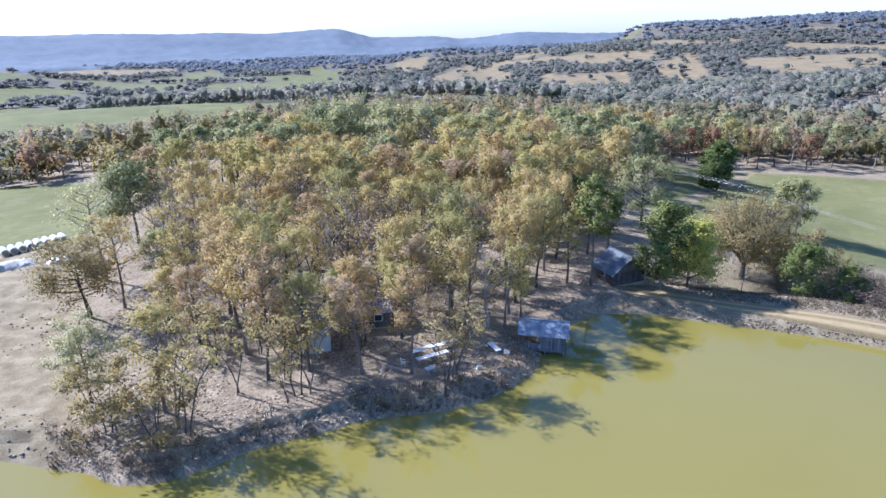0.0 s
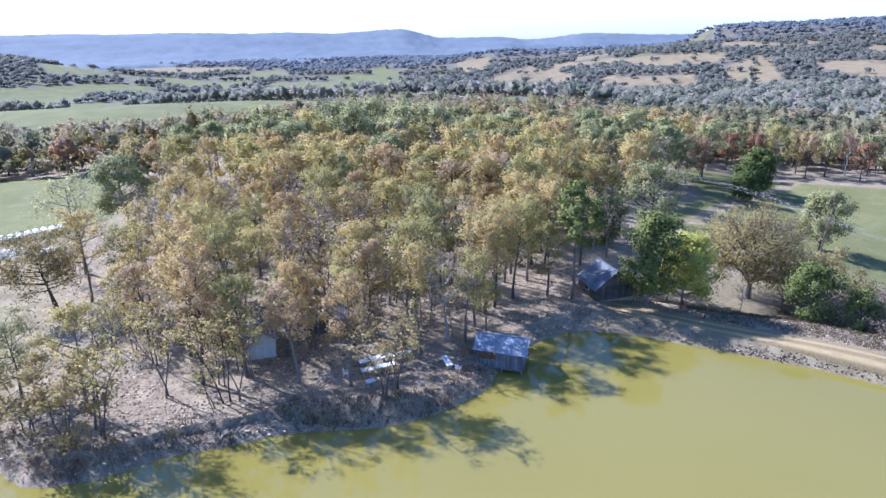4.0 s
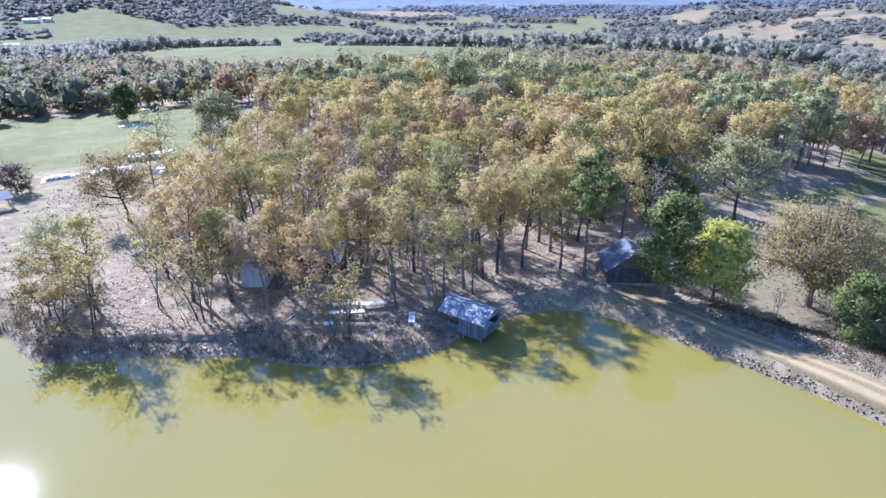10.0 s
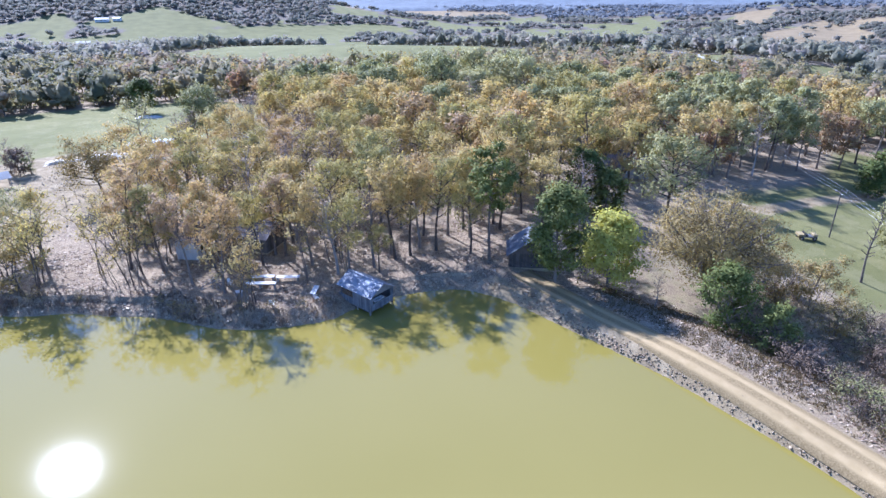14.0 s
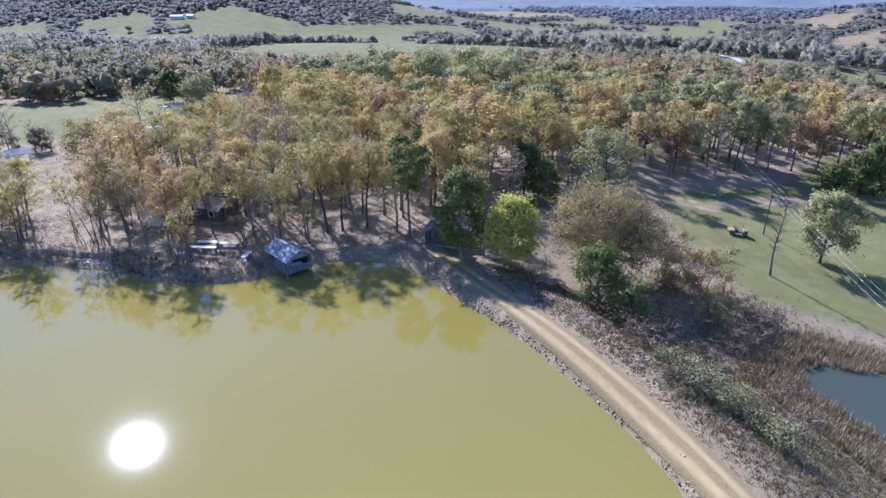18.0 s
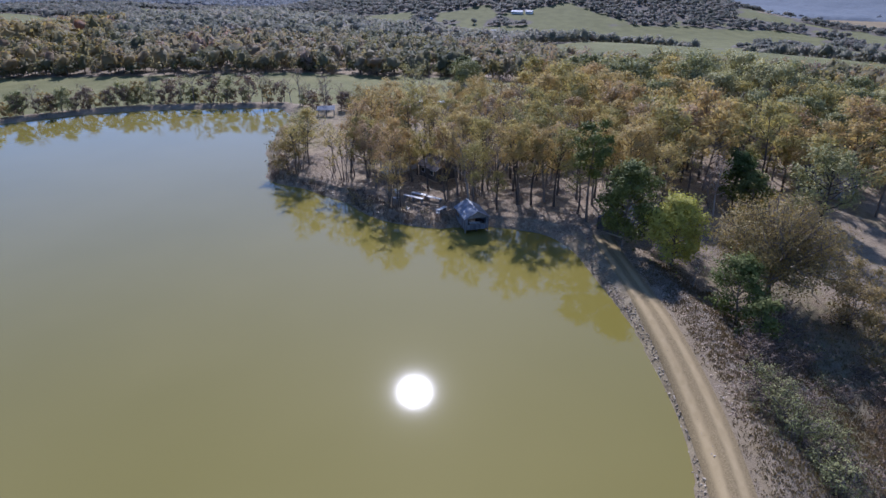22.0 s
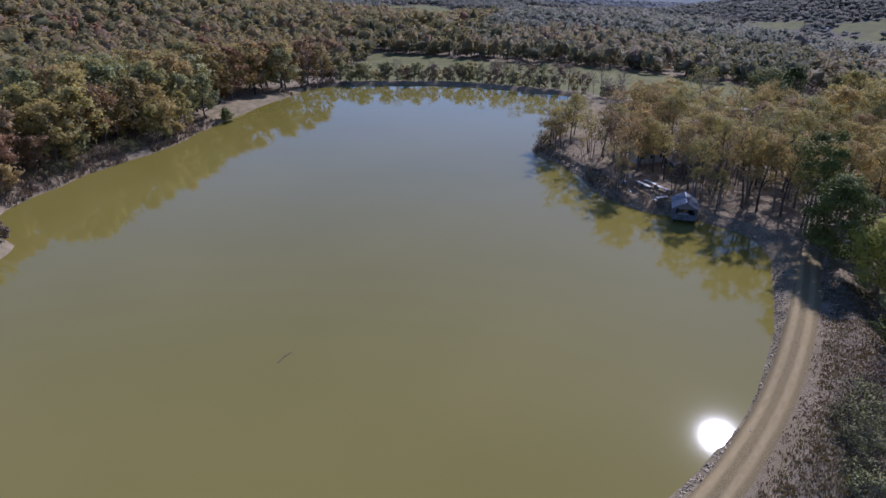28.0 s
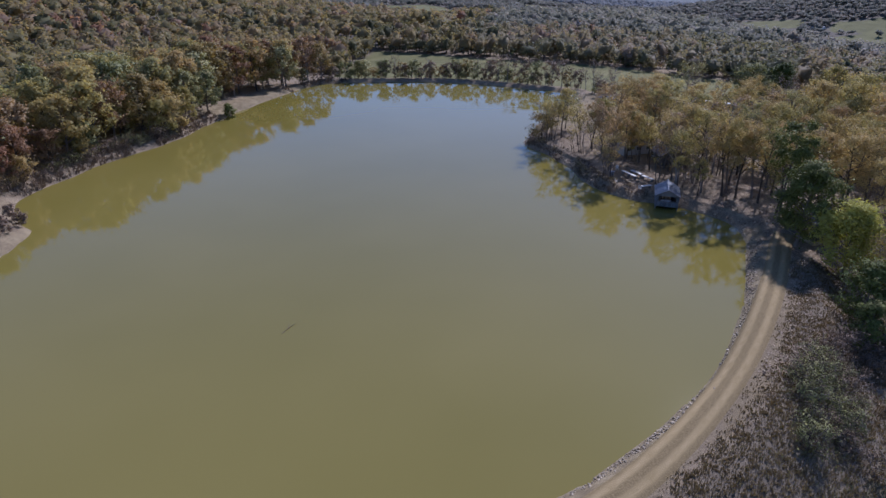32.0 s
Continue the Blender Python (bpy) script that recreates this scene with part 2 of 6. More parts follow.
OLIVE_LEAF = foliage("olive_leaves", [(0.0, (0.227, 0.234, 0.095)), (1.0, (0.318, 0.304, 0.134))], through=0.25, per_leaf=0.15, grain=0.3, lit=(1.0, 1.0, 0.6))
GREY_LEAF = foliage("sparse_twigs", [(0.0, (0.185, 0.135, 0.098)), (1.0, (0.301, 0.219, 0.154))], grain=0.3, through=0.15)
NEEDLE = foliage("needles", [(0.0, (0.084, 0.111, 0.031)), (0.5, (0.136, 0.161, 0.043)), (1.0, (0.200, 0.206, 0.062))], through=0.18, lit=(1.05, 1, 0.6))
FAR_LEAF = foliage("wood_leaves", [(0.0, (0.142, 0.147, 0.076)), (0.2, (0.234, 0.219, 0.109)), (0.45, (0.320, 0.277, 0.140)), (0.65, (0.380, 0.308, 0.159)),
                                  (0.82, (0.386, 0.288, 0.170)), (0.94, (0.374, 0.293, 0.215)), (1.0, (0.392, 0.219, 0.128))], per_leaf=0.06, attribute="tint", through=0.52, grain=0.18, lit=(1.05, 0.96, 0.6))
MID_LEAF = foliage("mixed_wood_leaves", [(0.0, (0.144, 0.154, 0.086)), (0.2, (0.224, 0.217, 0.127)), (0.45, (0.297, 0.269, 0.162)), (0.65, (0.351, 0.293, 0.183)),
                                  (0.82, (0.370, 0.287, 0.193)), (0.94, (0.383, 0.293, 0.229)), (1.0, (0.370, 0.230, 0.153))], per_leaf=0.06, attribute="tint", through=0.5, grain=0.18, lit=(1.02, 0.98, 0.7))
# aerial haze is mixed into these leaf colours, greyer and bluer with distance
HAZED_SLOPE_LEAF = foliage("hazed_slope_leaves", [(0.0, (0.173, 0.181, 0.131)), (0.25, (0.246, 0.246, 0.181)), (0.55, (0.313, 0.300, 0.228)), (0.8, (0.358, 0.320, 0.252)), (1.0, (0.380, 0.332, 0.283))],
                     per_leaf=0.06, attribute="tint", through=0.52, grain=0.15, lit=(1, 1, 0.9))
HAZED_VALLEY_LEAF = foliage("hazed_valley_leaves", [(0.0, (0.153, 0.167, 0.131)), (0.3, (0.213, 0.217, 0.173)), (0.7, (0.262, 0.252, 0.206)), (1.0, (0.300, 0.272, 0.229))],
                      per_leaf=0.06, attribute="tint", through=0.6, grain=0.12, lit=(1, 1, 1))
# the blue-grey of distance haze is put into both of these colours
HAZED_RIDGE_LEAF = foliage("hazed_ridge_leaves", [(0.0, (0.18, 0.205, 0.225)), (0.5, (0.21, 0.23, 0.25)), (1.0, (0.24, 0.255, 0.27))], per_leaf=0.05, attribute="tint", through=0.5, grain=0.1, lit=(1, 1, 1))
HAZED_RIDGE = surface("hazed_ridge", (0.095, 0.115, 0.135), (0.15, 0.17, 0.19), 0.006, 0.95, 0.05, 0.3, 6.0)

# ---- land ----
SHORE = [(24.5, 72.3), (28.5, 71.6), (35, 69.3), (40.5, 67.6), (45.5, 65.7), (51.5, 62.9), (56.5, 60.2), (61.3, 57.3), (65.5, 54.0), (69, 50.8), (73, 46.8),
         (76.6, 42.6), (81, 35.2), (84, 24), (84, 8), (80, -10), (72, -24), (60, -30), (48, -31), (39.6, -30.7), (36, -31.6), (32.2, -32.6), (29.6, -36.6), (25.6, -40.4), (20, -43.6),
         (10.4, -43.2), (-3.7, -41), (-16.9, -36.5), (-34, -35), (-50.7, -33), (-70, -29.5), (-87, -24.5), (-92, -20), (-94.8, -11), (-97, 2)]
SHORE += [(-97.5, 15), (-95.5, 26), (-91, 39), (-88, 47), (-84, 56), (-77, 57.8), (-69, 56.5), (-58, 51), (-48, 47.2), (-42, 45), (-36, 43.8), (-30, 43.2), (-26, 41.2),
          (-21, 42.7), (-14.5, 47), (-8.5, 49.5), (-1, 51.4), (5, 54), (9, 58), (10.5, 61), (12.6, 66.3), (16.5, 70.3), (20.5, 72.2)]
DAM_ROAD = [(24.5, 77.8), (29, 75.5), (34, 73.4), (41, 70.3), (49, 66.4), (57, 62.0), (64.2, 57.4), (71.4, 52.0), (77.3, 46.6), (82.8, 39.8), (87.5, 30),
            (89, 18), (88, 5), (84, -13), (74, -30), (60, -36), (40, -37)]


def smooth_line(points, closed, step):
    """A Catmull-Rom line through the points, at even steps."""
    p = np.array(points, float)
    p = np.vstack([p[-1:], p, p[:2]]) if closed else np.vstack([2 * p[0] - p[1], p, 2 * p[-1] - p[-2]])
    out = []
    for a, b, c, d in zip(p[:-3], p[1:-2], p[2:-1], p[3:]):
        n = max(2, int(np.linalg.norm(c - b) / step))
        t = np.arange(n)[:, None] / n
        out.append(0.5 * (2 * b + (c - a) * t + (2 * a - 5 * b + 4 * c - d) * t ** 2 + (3 * b - a - 3 * c + d) * t ** 3))
    return np.vstack(out) if closed else np.vstack(out + [p[-2:-1]])


shore = smooth_line(SHORE, True, 2.0)
_k = np.arange(len(shore))
shore = shore + np.where(shore[:, :1] > 24, 0.12, 0.35) * np.stack([np.sin(_k * 1.7) + np.sin(_k * 0.61), np.cos(_k * 1.31) + np.sin(_k * 0.83 + 2)], 1) * 0.5
road_line = smooth_line(DAM_ROAD, False, 0.8)


def line_distance(x, y, line, closed=False):
    q = np.vstack([line, line[:1]]) if closed else line
    best = np.full(x.shape, 1e9)
    for (ax, ay), (bx, by) in zip(q[:-1], q[1:]):
        ux, uy = bx - ax, by - ay
        t = np.clip(((x - ax) * ux + (y - ay) * uy) / (ux * ux + uy * uy), 0, 1)
        best = np.minimum(best, (x - ax - t * ux) ** 2 + (y - ay - t * uy) ** 2)
    return np.sqrt(best)


def inside(x, y, poly):
    hit = np.zeros(x.shape, bool)
    for (ax, ay), (bx, by) in zip(poly, np.roll(poly, -1, 0)):
        if ay == by:
            continue
        hit ^= ((ay > y) != (by > y)) & (x < (bx - ax) * (y - ay) / (by - ay) + ax)
    return hit


def ease(a, b, v):
    t = np.clip((v - a) / (b - a), 0, 1)
    return t * t * (3 - 2 * t)


def wobble(x, y, scale, seed=0.0):
    """Cheap smooth noise from crossed waves, -1 to 1."""
    u, v = x / scale + seed, y / scale - 1.7 * seed
    return (np.sin(u + 1.3 * np.sin(0.7 * v + seed)) + np.sin(1.31 * v + 1.1 * np.sin(0.83 * u)) + np.sin(0.57 * (u + v) + 2.1 * np.sin(0.37 * (u - v)))) / 3


BACKWATER = np.array([(68.5, 84), (71, 87), (76, 88.5), (83, 88), (90, 82), (92, 74), (87, 70.5), (80, 74), (74, 78.5), (70, 80.5)], float)
# centre, radii, turn in degrees, height: the hills round the valley
HILLS = [(800, 1580, 1300, 520, -14, 44), (640, 1180, 620, 480, -28, 34), (-1120, 850, 620, 430, 35, 62), (-560, 1900, 700, 300, 20, 8),
         (-250, 420, 270, 130, 15, 10.5), (-420, -340, 400, 260, 0, 15)]


def shore_side(x, y):
    """Metres from the shoreline: positive on land, negative in the pond."""
    d = np.full(x.shape, 400.0)
    near = (x > -180) & (x < 180) & (y > -140) & (y < 170)
    xn, yn = x[near], y[near]
    dn = line_distance(xn, yn, shore, True)
    d[near] = np.where(inside(xn, yn, shore), -dn, dn)
    return d


def terrain(x, y, d=None):
    x, y = np.asarray(x, float), np.asarray(y, float)
    d = shore_side(x, y) if d is None else d
    # the upland: falls to the east and north
    up = 1.25 - 0.11 * np.clip(x - 22, 0, 62) - 0.03 * np.clip(y - 80, 0, 200) - 0.055 * np.clip(-x - 60, 0, 75)
    up += 0.25 * wobble(x, y, 9) + 0.12 * wobble(x, y, 3.1, 2.0)
    # the low clearing by the shore
    up -= 0.75 * np.exp(-((x - 1) / 9) ** 2 - ((y - 60.5) / 5) ** 2)
    s = 0.85 * (y - 60) + 0.4 * (-x)
    fall = np.interp(s, [60, 150, 285, 380, 450, 520, 650, 800, 1300, 2300, 5000], [0, -2, -10, -24, -37, -46, -58, -62, -84, -124, -210])
    up += np.minimum(fall, np.interp(-x, [280, 500, 1000, 2500], [0, -10, -32, -90]))
    up += 1.5 * wobble(x, y, 60, 1.0) * ease(150, 400, np.hypot(x, y - 60))
    for cx, cy, rx, ry, turn, h in HILLS:
        c, q = math.cos(radians(turn)), math.sin(radians(turn))
        u, v = ((x - cx) * c + (y - cy) * q) / rx, (-(x - cx) * q + (y - cy) * c) / ry
        r = np.sqrt(u * u + v * v)
        up += h * (1 - ease(0.25, 1.1, r + 0.06 * wobble(x, y, 130, 3.0)))
    # the wooded cap with a steep edge on the eastern hill
    u, v = (0.99 * (x - 960) - 0.14 * (y - 1570)) / 590, (0.14 * (x - 960) + 0.99 * (y - 1570)) / 210
    cap = 1 - ease(0.8, 1.04, np.sqrt(u * u + v * v) + 0.04 * wobble(x, y, 60, 2.0))
    up += cap * (np.clip(-6.5 + 0.05 * (x - 455), -10, 30) + 1.5 * wobble(x, y, 80) - up)
    # the far ridge that closes the valley
    az, r = np.degrees(np.arctan2(-(x - 60), y - 20)), np.hypot(x - 60, y - 20)
    top = 84 + 9 * np.sin(radians(1) * az * 7 + 1) + 6 * np.sin(radians(1) * az * 17) + 3 * np.sin(radians(1) * az * 41)
    top += np.interp(az, [-15, -12, -8, -5, 0, 3, 7, 10, 16, 28, 34, 44, 60], [-24, -18, -12, -12, -50, -48, -42, 2, 2, 4, 16, 4, 0])
    up += top * np.exp(-((r - 3400) / 520) ** 2) * ease(-70, -20, az)
    # banks, and the dam on the east side
    dam = ease(20, 30, x) * ease(-45, -20, y) + ease(28, 40, x) * (1 - ease(-45, -20, y))
    crest = 0.75 + (0.3 + 0.6 * ease(34, 50, x)) * np.clip(dam, 0, 1)
    wide = 4.5 + 3.2 * np.clip(dam, 0, 1)
    bank = crest * ease(-0.5, 2.0, d) - np.clip(d - wide, 0, 400) * 0.42
    land = np.where(d > 0.01, np.maximum(bank, np.minimum(up, crest + 0.5 * d)), 0)
    land = np.where((d > 0) & (d < 2.0), np.minimum(land, crest * ease(-0.5, 2.0, d) + 0.02), land)
    z = np.where(d < 0, -np.clip(-d * 0.5, 0.06, 3.0), land)
    # the backwater's bed
    near = (np.hypot(x - 80, y - 80) < 40)
    if near.any():
        xn, yn = x[near], y[near]
        b = line_distance(xn, yn, BACKWATER, True)
        b = np.where(inside(xn, yn, BACKWATER), -b, b)
        z[near] = np.where(b < 6, np.minimum(z[near], -4.45 + np.clip(b, -3, 6) * 0.22), z[near])
    return z


def ground_z(x, y):
    return float(terrain(np.array([x]), np.array([y]))[0])


def thicket(x, y):
    """How wooded the countryside is, about -1 to 1; the valley's floor is mostly open."""
    floor = ease(430, 560, y - 0.1 * x) * ease(-20, -120, x) * (1 - ease(1450, 1650, y)) * (1 - ease(620, 760, -x - 0.2 * (y - 800)))
    return wobble(x, y, 38, 6.0) + 0.5 * wobble(x, y, 13, 2.0) - 0.75 * floor

# ---- fields, as corners on the plan ----
MEADOWS = [[(-56, 96), (-66, 92), (-76, 84), (-82, 72), (-88, 60), (-95, 48), (-101, 30), (-104, 10), (-108, -10), (-118, -25), (-196, -26), (-176, 21), (-160, 76), (-136, 130), (-118, 152), (-84, 150), (-62, 118)],
           [(-340, 400), (-290, 470), (-160, 440), (-75, 392), (-70, 305), (-108, 243), (-165, 216), (-240, 216), (-330, 300)],
           [(-35, 400), (10, 420), (25, 330), (-5, 312)],
           [(46, 112), (40, 128), (56, 150), (60, 190), (92, 182), (125, 172), (110, 130), (78, 100), (62, 96)]]
VALLEY_FIELDS = [[(-620, 913), (-547, 996), (-534, 846), (-590, 800)], [(-621, 1120), (-420, 1163), (-437, 1044), (-568, 1030)], [(-372, 970), (-297, 1097), (-227, 1526), (-185, 1026), (-179, 895), (-255, 935)],
                 [(-85, 408), (-54, 412), (-38, 440), (-22, 386), (-49, 360), (-79, 368)], [(-26, 365), (22, 378), (44, 366), (16, 292), (-14, 312)], [(36, 378), (55, 405), (84, 385), (54, 316), (34, 322)]]
PASTURES = [[(-991, 552), (-960, 625), (-870, 600), (-876, 540), (-928, 510)], [(-880, 597), (-890, 755), (-720, 745), (-770, 625)], [(-900, 498), (-770, 625), (-624, 932), (-571, 1000), (-600, 660), (-640, 425), (-776, 440)],
            [(-254, 341), (-225, 358), (-216, 335), (-229, 315)], [(-1231, 279), (-1288, 368), (-1100, 377)], [(-1089, 425), (-1017, 513), (-963, 485), (-985, 405)], [(-1135, 60), (-1300, 175), (-648, 122), (-676, 55)],
            [(-953, -174), (-1041, -103), (-621, 27), (-520, 18), (-598, -91)]]
GOLD_FIELDS = [[(-1426, 2129), (-813, 1628), (-655, 1617), (-619, 1522), (-672, 1300), (-760, 1058)], [(-112, 1573), (-39, 1597), (-37, 1269), (-73, 1240)], [(-31, 1090), (43, 1406), (107, 1304), (127, 1050), (-11, 980)],
               [(-19, 955), (67, 1033), (52, 905), (-10, 872)], [(97, 1403), (222, 1337), (219, 1275), (98, 1330)], [(211, 1333), (396, 1244), (374, 1150), (261, 1145)]]
HILL_FIELDS = [[(126, 938), (249, 1053), (289, 1033), (240, 788), (227, 953)], [(351, 1094), (452, 1196), (384, 959), (337, 825), (307, 920)], [(459, 1500), (513, 1306), (568, 1228), (411, 1320)],
               [(630, 1254), (769, 1160), (708, 1060), (612, 1168)], [(501, 1079), (669, 1015), (598, 890), (453, 816), (457, 962)], [(262, 415), (288, 423), (236, 344), (231, 360)]]
YARD = [(-37, 42), (-31, 44), (-33, 52), (-38, 60), (-42, 66), (-47, 76), (-53, 88), (-60, 95), (-72, 90), (-80, 78), (-80, 62), (-66, 47), (-50, 42)]
YARD_TRACKS = [[(-45, 70), (-52, 84), (-58, 100), (-50, 118), (-36, 128)], [(24, 128), (34, 124), (41, 125), (48, 127), (56, 139), (73, 161), (95, 190)]]


def poly_cover(x, y, poly, soft):
    poly = np.array(poly, float)
    w = np.zeros(x.shape)
    lo, hi = poly.min(0) - 3 * soft, poly.max(0) + 3 * soft
    k = (x > lo[0]) & (x < hi[0]) & (y > lo[1]) & (y < hi[1])
    if k.any():
        d = line_distance(x[k], y[k], poly, True)
        d = np.where(inside(x[k], y[k], poly), d, -d)
        w[k] = np.clip(0.5 + d / (2 * soft), 0, 1)
    return w


def cover(x, y):
    """Weights of grass, bare soil and dry gold grass; the rest is leaf litter."""
    grass, soil, gold = np.zeros(x.shape), np.zeros(x.shape), np.zeros(x.shape)
    for p in MEADOWS:
        grass = np.maximum(grass, poly_cover(x, y, p, 5))
    xw, yw = x + 7 * wobble(x, y, 25), y + 9 * wobble(x, y, 31, 4.0)
    for p in VALLEY_FIELDS + PASTURES:
        grass = np.maximum(grass, poly_cover(xw, yw, p, 7))
    for p in GOLD_FIELDS + HILL_FIELDS:
        gold = np.maximum(gold, poly_cover(xw, yw, p, 7))
    soil = np.maximum(soil, poly_cover(x, y, YARD, 4))
    far = ease(300, 420, np.hypot(x - 20, y - 60))
    grass = np.maximum(grass, 0.85 * far * (thicket(x, y) < -0.78))
    hill = (x > 120 + 0.02 * y) & (y > 640) & (y < 1750)
    gold = np.maximum(gold, np.where(hill & (y < 1480) & (wobble(x, y, 46, 9.0) + 0.35 * wobble(x, y, 17, 5.0) > 0.62), 0.9, 0))
    for line in YARD_TRACKS:
        k = np.hypot(x, y - 100) < 150
        soil[k] = np.maximum(soil[k], np.clip(1.15 - line_distance(x[k], y[k], np.array(line, float)) / 2.6, 0, 1))
    return grass, soil, gold


def mesh_of(name, verts, faces, mats=(), smooth=False, index=None):
    """A mesh from arrays: verts n x 3, faces m x k (one k for all)."""
    verts, faces = np.asarray(verts, np.float32), np.asarray(faces, np.int32)
    me = bpy.data.meshes.new(name)
    k = faces.shape[1]
    me.vertices.add(len(verts))
    me.vertices.foreach_set("co", verts.ravel())
    me.loops.add(faces.size)
    me.loops.foreach_set("vertex_index", faces.ravel())
    me.polygons.add(len(faces))
    me.polygons.foreach_set("loop_start", np.arange(0, faces.size, k, dtype=np.int32))
    if smooth:
        me.polygons.foreach_set("use_smooth", np.ones(len(faces), bool))
    for m in mats:
        me.materials.append(m)
    if index is not None:
        me.polygons.foreach_set("material_index", np.asarray(index, np.int32))
    me.update(calc_edges=True)
    me.validate()
    return me


def soften(me, normals):
    """Shades leaf sprays by the crown that they make up."""
    normals = normals / (np.linalg.norm(normals, axis=1)[:, None] + 1e-9)
    me.attributes.new("custom_normal", "FLOAT_VECTOR", "POINT").data.foreach_set("vector", normals.astype(np.float32).ravel())
    me.update()
    return me


# the ground: one sheet of rings, close together near the pond and wide apart at the horizon
CENTRE, SPOKES = (0.0, 60.0), 660
radii = np.concatenate([[0.02], np.arange(0.5, 130, 0.95), np.geomspace(130, 4700, 120)])
angle = np.arange(SPOKES) * 2 * np.pi / SPOKES
gx = (CENTRE[0] + radii[:, None] * np.sin(angle)[None, :]).ravel()
gy = (CENTRE[1] + radii[:, None] * np.cos(angle)[None, :]).ravel()
gd = shore_side(gx, gy)
gz = terrain(gx, gy, gd)
gv = np.vstack([np.stack([gx, gy, gz], 1), [[CENTRE[0], CENTRE[1], ground_z(*CENTRE)]]])
_i, _j = np.meshgrid(np.arange(len(radii) - 1), np.arange(SPOKES), indexing="ij")
_n = (_j + 1) % SPOKES
gf = np.stack([_i * SPOKES + _j, (_i + 1) * SPOKES + _j, (_i + 1) * SPOKES + _n, _i * SPOKES + _n], -1).reshape(-1, 4)
ground_mesh = mesh_of("ground", gv, gf, [GROUND], smooth=True)
g_grass, g_soil, g_gold = cover(gx, gy)
bank_soil = np.where((gd > -1) & (gd < 2.8), 0.8, 0) * (0.8 + 0.2 * wobble(gx, gy, 7)) * np.where(gx > 22, 1, np.where(gy > 30, 0.0, 0.3))
bank_soil = np.maximum(bank_soil, np.where((gx < -40) & (gx > -88) & (gy < -20) & (gd > 0) & (gd < 7), 0.7, 0))
g_soil = np.maximum(g_soil, bank_soil)
g_gold = np.maximum(g_gold, np.where((gx > 25) & (gd > 2.2) & (gd < 11) & (gy < 78), np.where(gd < 5, 0.45, 0.2) + 0.12 * wobble(gx, gy, 4), 0))
g_grass = np.maximum(g_grass, np.where((gx > 36) & (gd > 14) & (gd < 40) & (gy < 96), 0.42, 0))
layer = ground_mesh.color_attributes.new("cover", "FLOAT_COLOR", "POINT")
data = np.zeros((len(gv), 4), np.float32)
data[:-1, 0], data[:-1, 1], data[:-1, 2], data[:, 3] = g_grass, g_soil, g_gold, 1
layer.data.foreach_set("color", data.ravel())
under = ground_mesh.attributes.new("wood", "FLOAT", "POINT")
shade = np.zeros(len(gv), np.float32)
shade[:-1] = np.maximum(ease(150, 260, np.hypot(gx + 10, gy - 85)), 0.6 * ease(5, 6.5, gd) * ease(30, 40, gx) * (1 - ease(76, 84, gy)) * (1 - ease(16, 26, gd)))
under.data.foreach_set("value", shade)
tagged(new("ground", ground_mesh), "brown leaf-littered ground with green and golden fields", "ground", kind="structure")


def sheet(name, outline, z, mat, label, category):
    bm = bmesh.new()
    face = bm.faces.new([bm.verts.new((x, y, z)) for x, y in outline])
    bmesh.ops.triangulate(bm, faces=[face])
    me = bpy.data.meshes.new(name)
    bm.to_mesh(me)
    bm.free()
    me.materials.append(mat)
    return tagged(new(name, me), label, category, kind="structure")


sheet("water", shore + 0.0, 0.0, POND, "murky olive-green pond water, almost still", "pond")
sheet("backwater", smooth_line(BACKWATER, True, 1.5), -4.2, POND_DARK, "small dark still pond below the dam", "pond")

# the dirt road along the dam's crest
normal = np.gradient(road_line, axis=0)
normal = np.stack([-normal[:, 1], normal[:, 0]], 1) / np.linalg.norm(normal, axis=1)[:, None]
across = np.array([-1.5, -1.3, -1.1, -0.8, -0.5, 0.0, 0.5, 0.8, 1.1, 1.4, 1.8])
rut = np.array([-0.4, -0.06, 0.0, -0.03, 0.01, 0.05, 0.01, -0.03, 0.0, 0.0, -0.16])
rp = road_line[:, None, :] + normal[:, None, :] * across[None, :, None]
rz = terrain(rp[..., 0].ravel(), rp[..., 1].ravel()).reshape(rp.shape[:2])
rz = np.maximum(rz, 0.5 * (rz + rz.mean(1, keepdims=True))) + rut + 0.07
_i, _j = np.meshgrid(np.arange(len(road_line) - 1), np.arange(len(across) - 1), indexing="ij")
w = len(across)
rf = np.stack([_i * w + _j + 1, _i * w + _j, (_i + 1) * w + _j, (_i + 1) * w + _j + 1], -1).reshape(-1, 4)
road_mesh = mesh_of("road", np.dstack([rp, rz]).reshape(-1, 3), rf, [ROAD], smooth=True)
uv = road_mesh.uv_layers.new(name="uv")
uvs = np.stack([np.tile(across, len(road_line)), np.repeat(np.arange(len(road_line)) * 0.8, w)], 1)
uv.data.foreach_set("uv", uvs[rf.ravel()].astype(np.float32).ravel())
tagged(new("road", road_mesh), "pale dirt road with two wheel tracks along the dam", "road", kind="structure")



# ---- trees ----
def part(name, me, parent, label=""):
    ob = new(name, me)
    ob.parent = parent
    if label:
        ob["label"] = label
    return ob


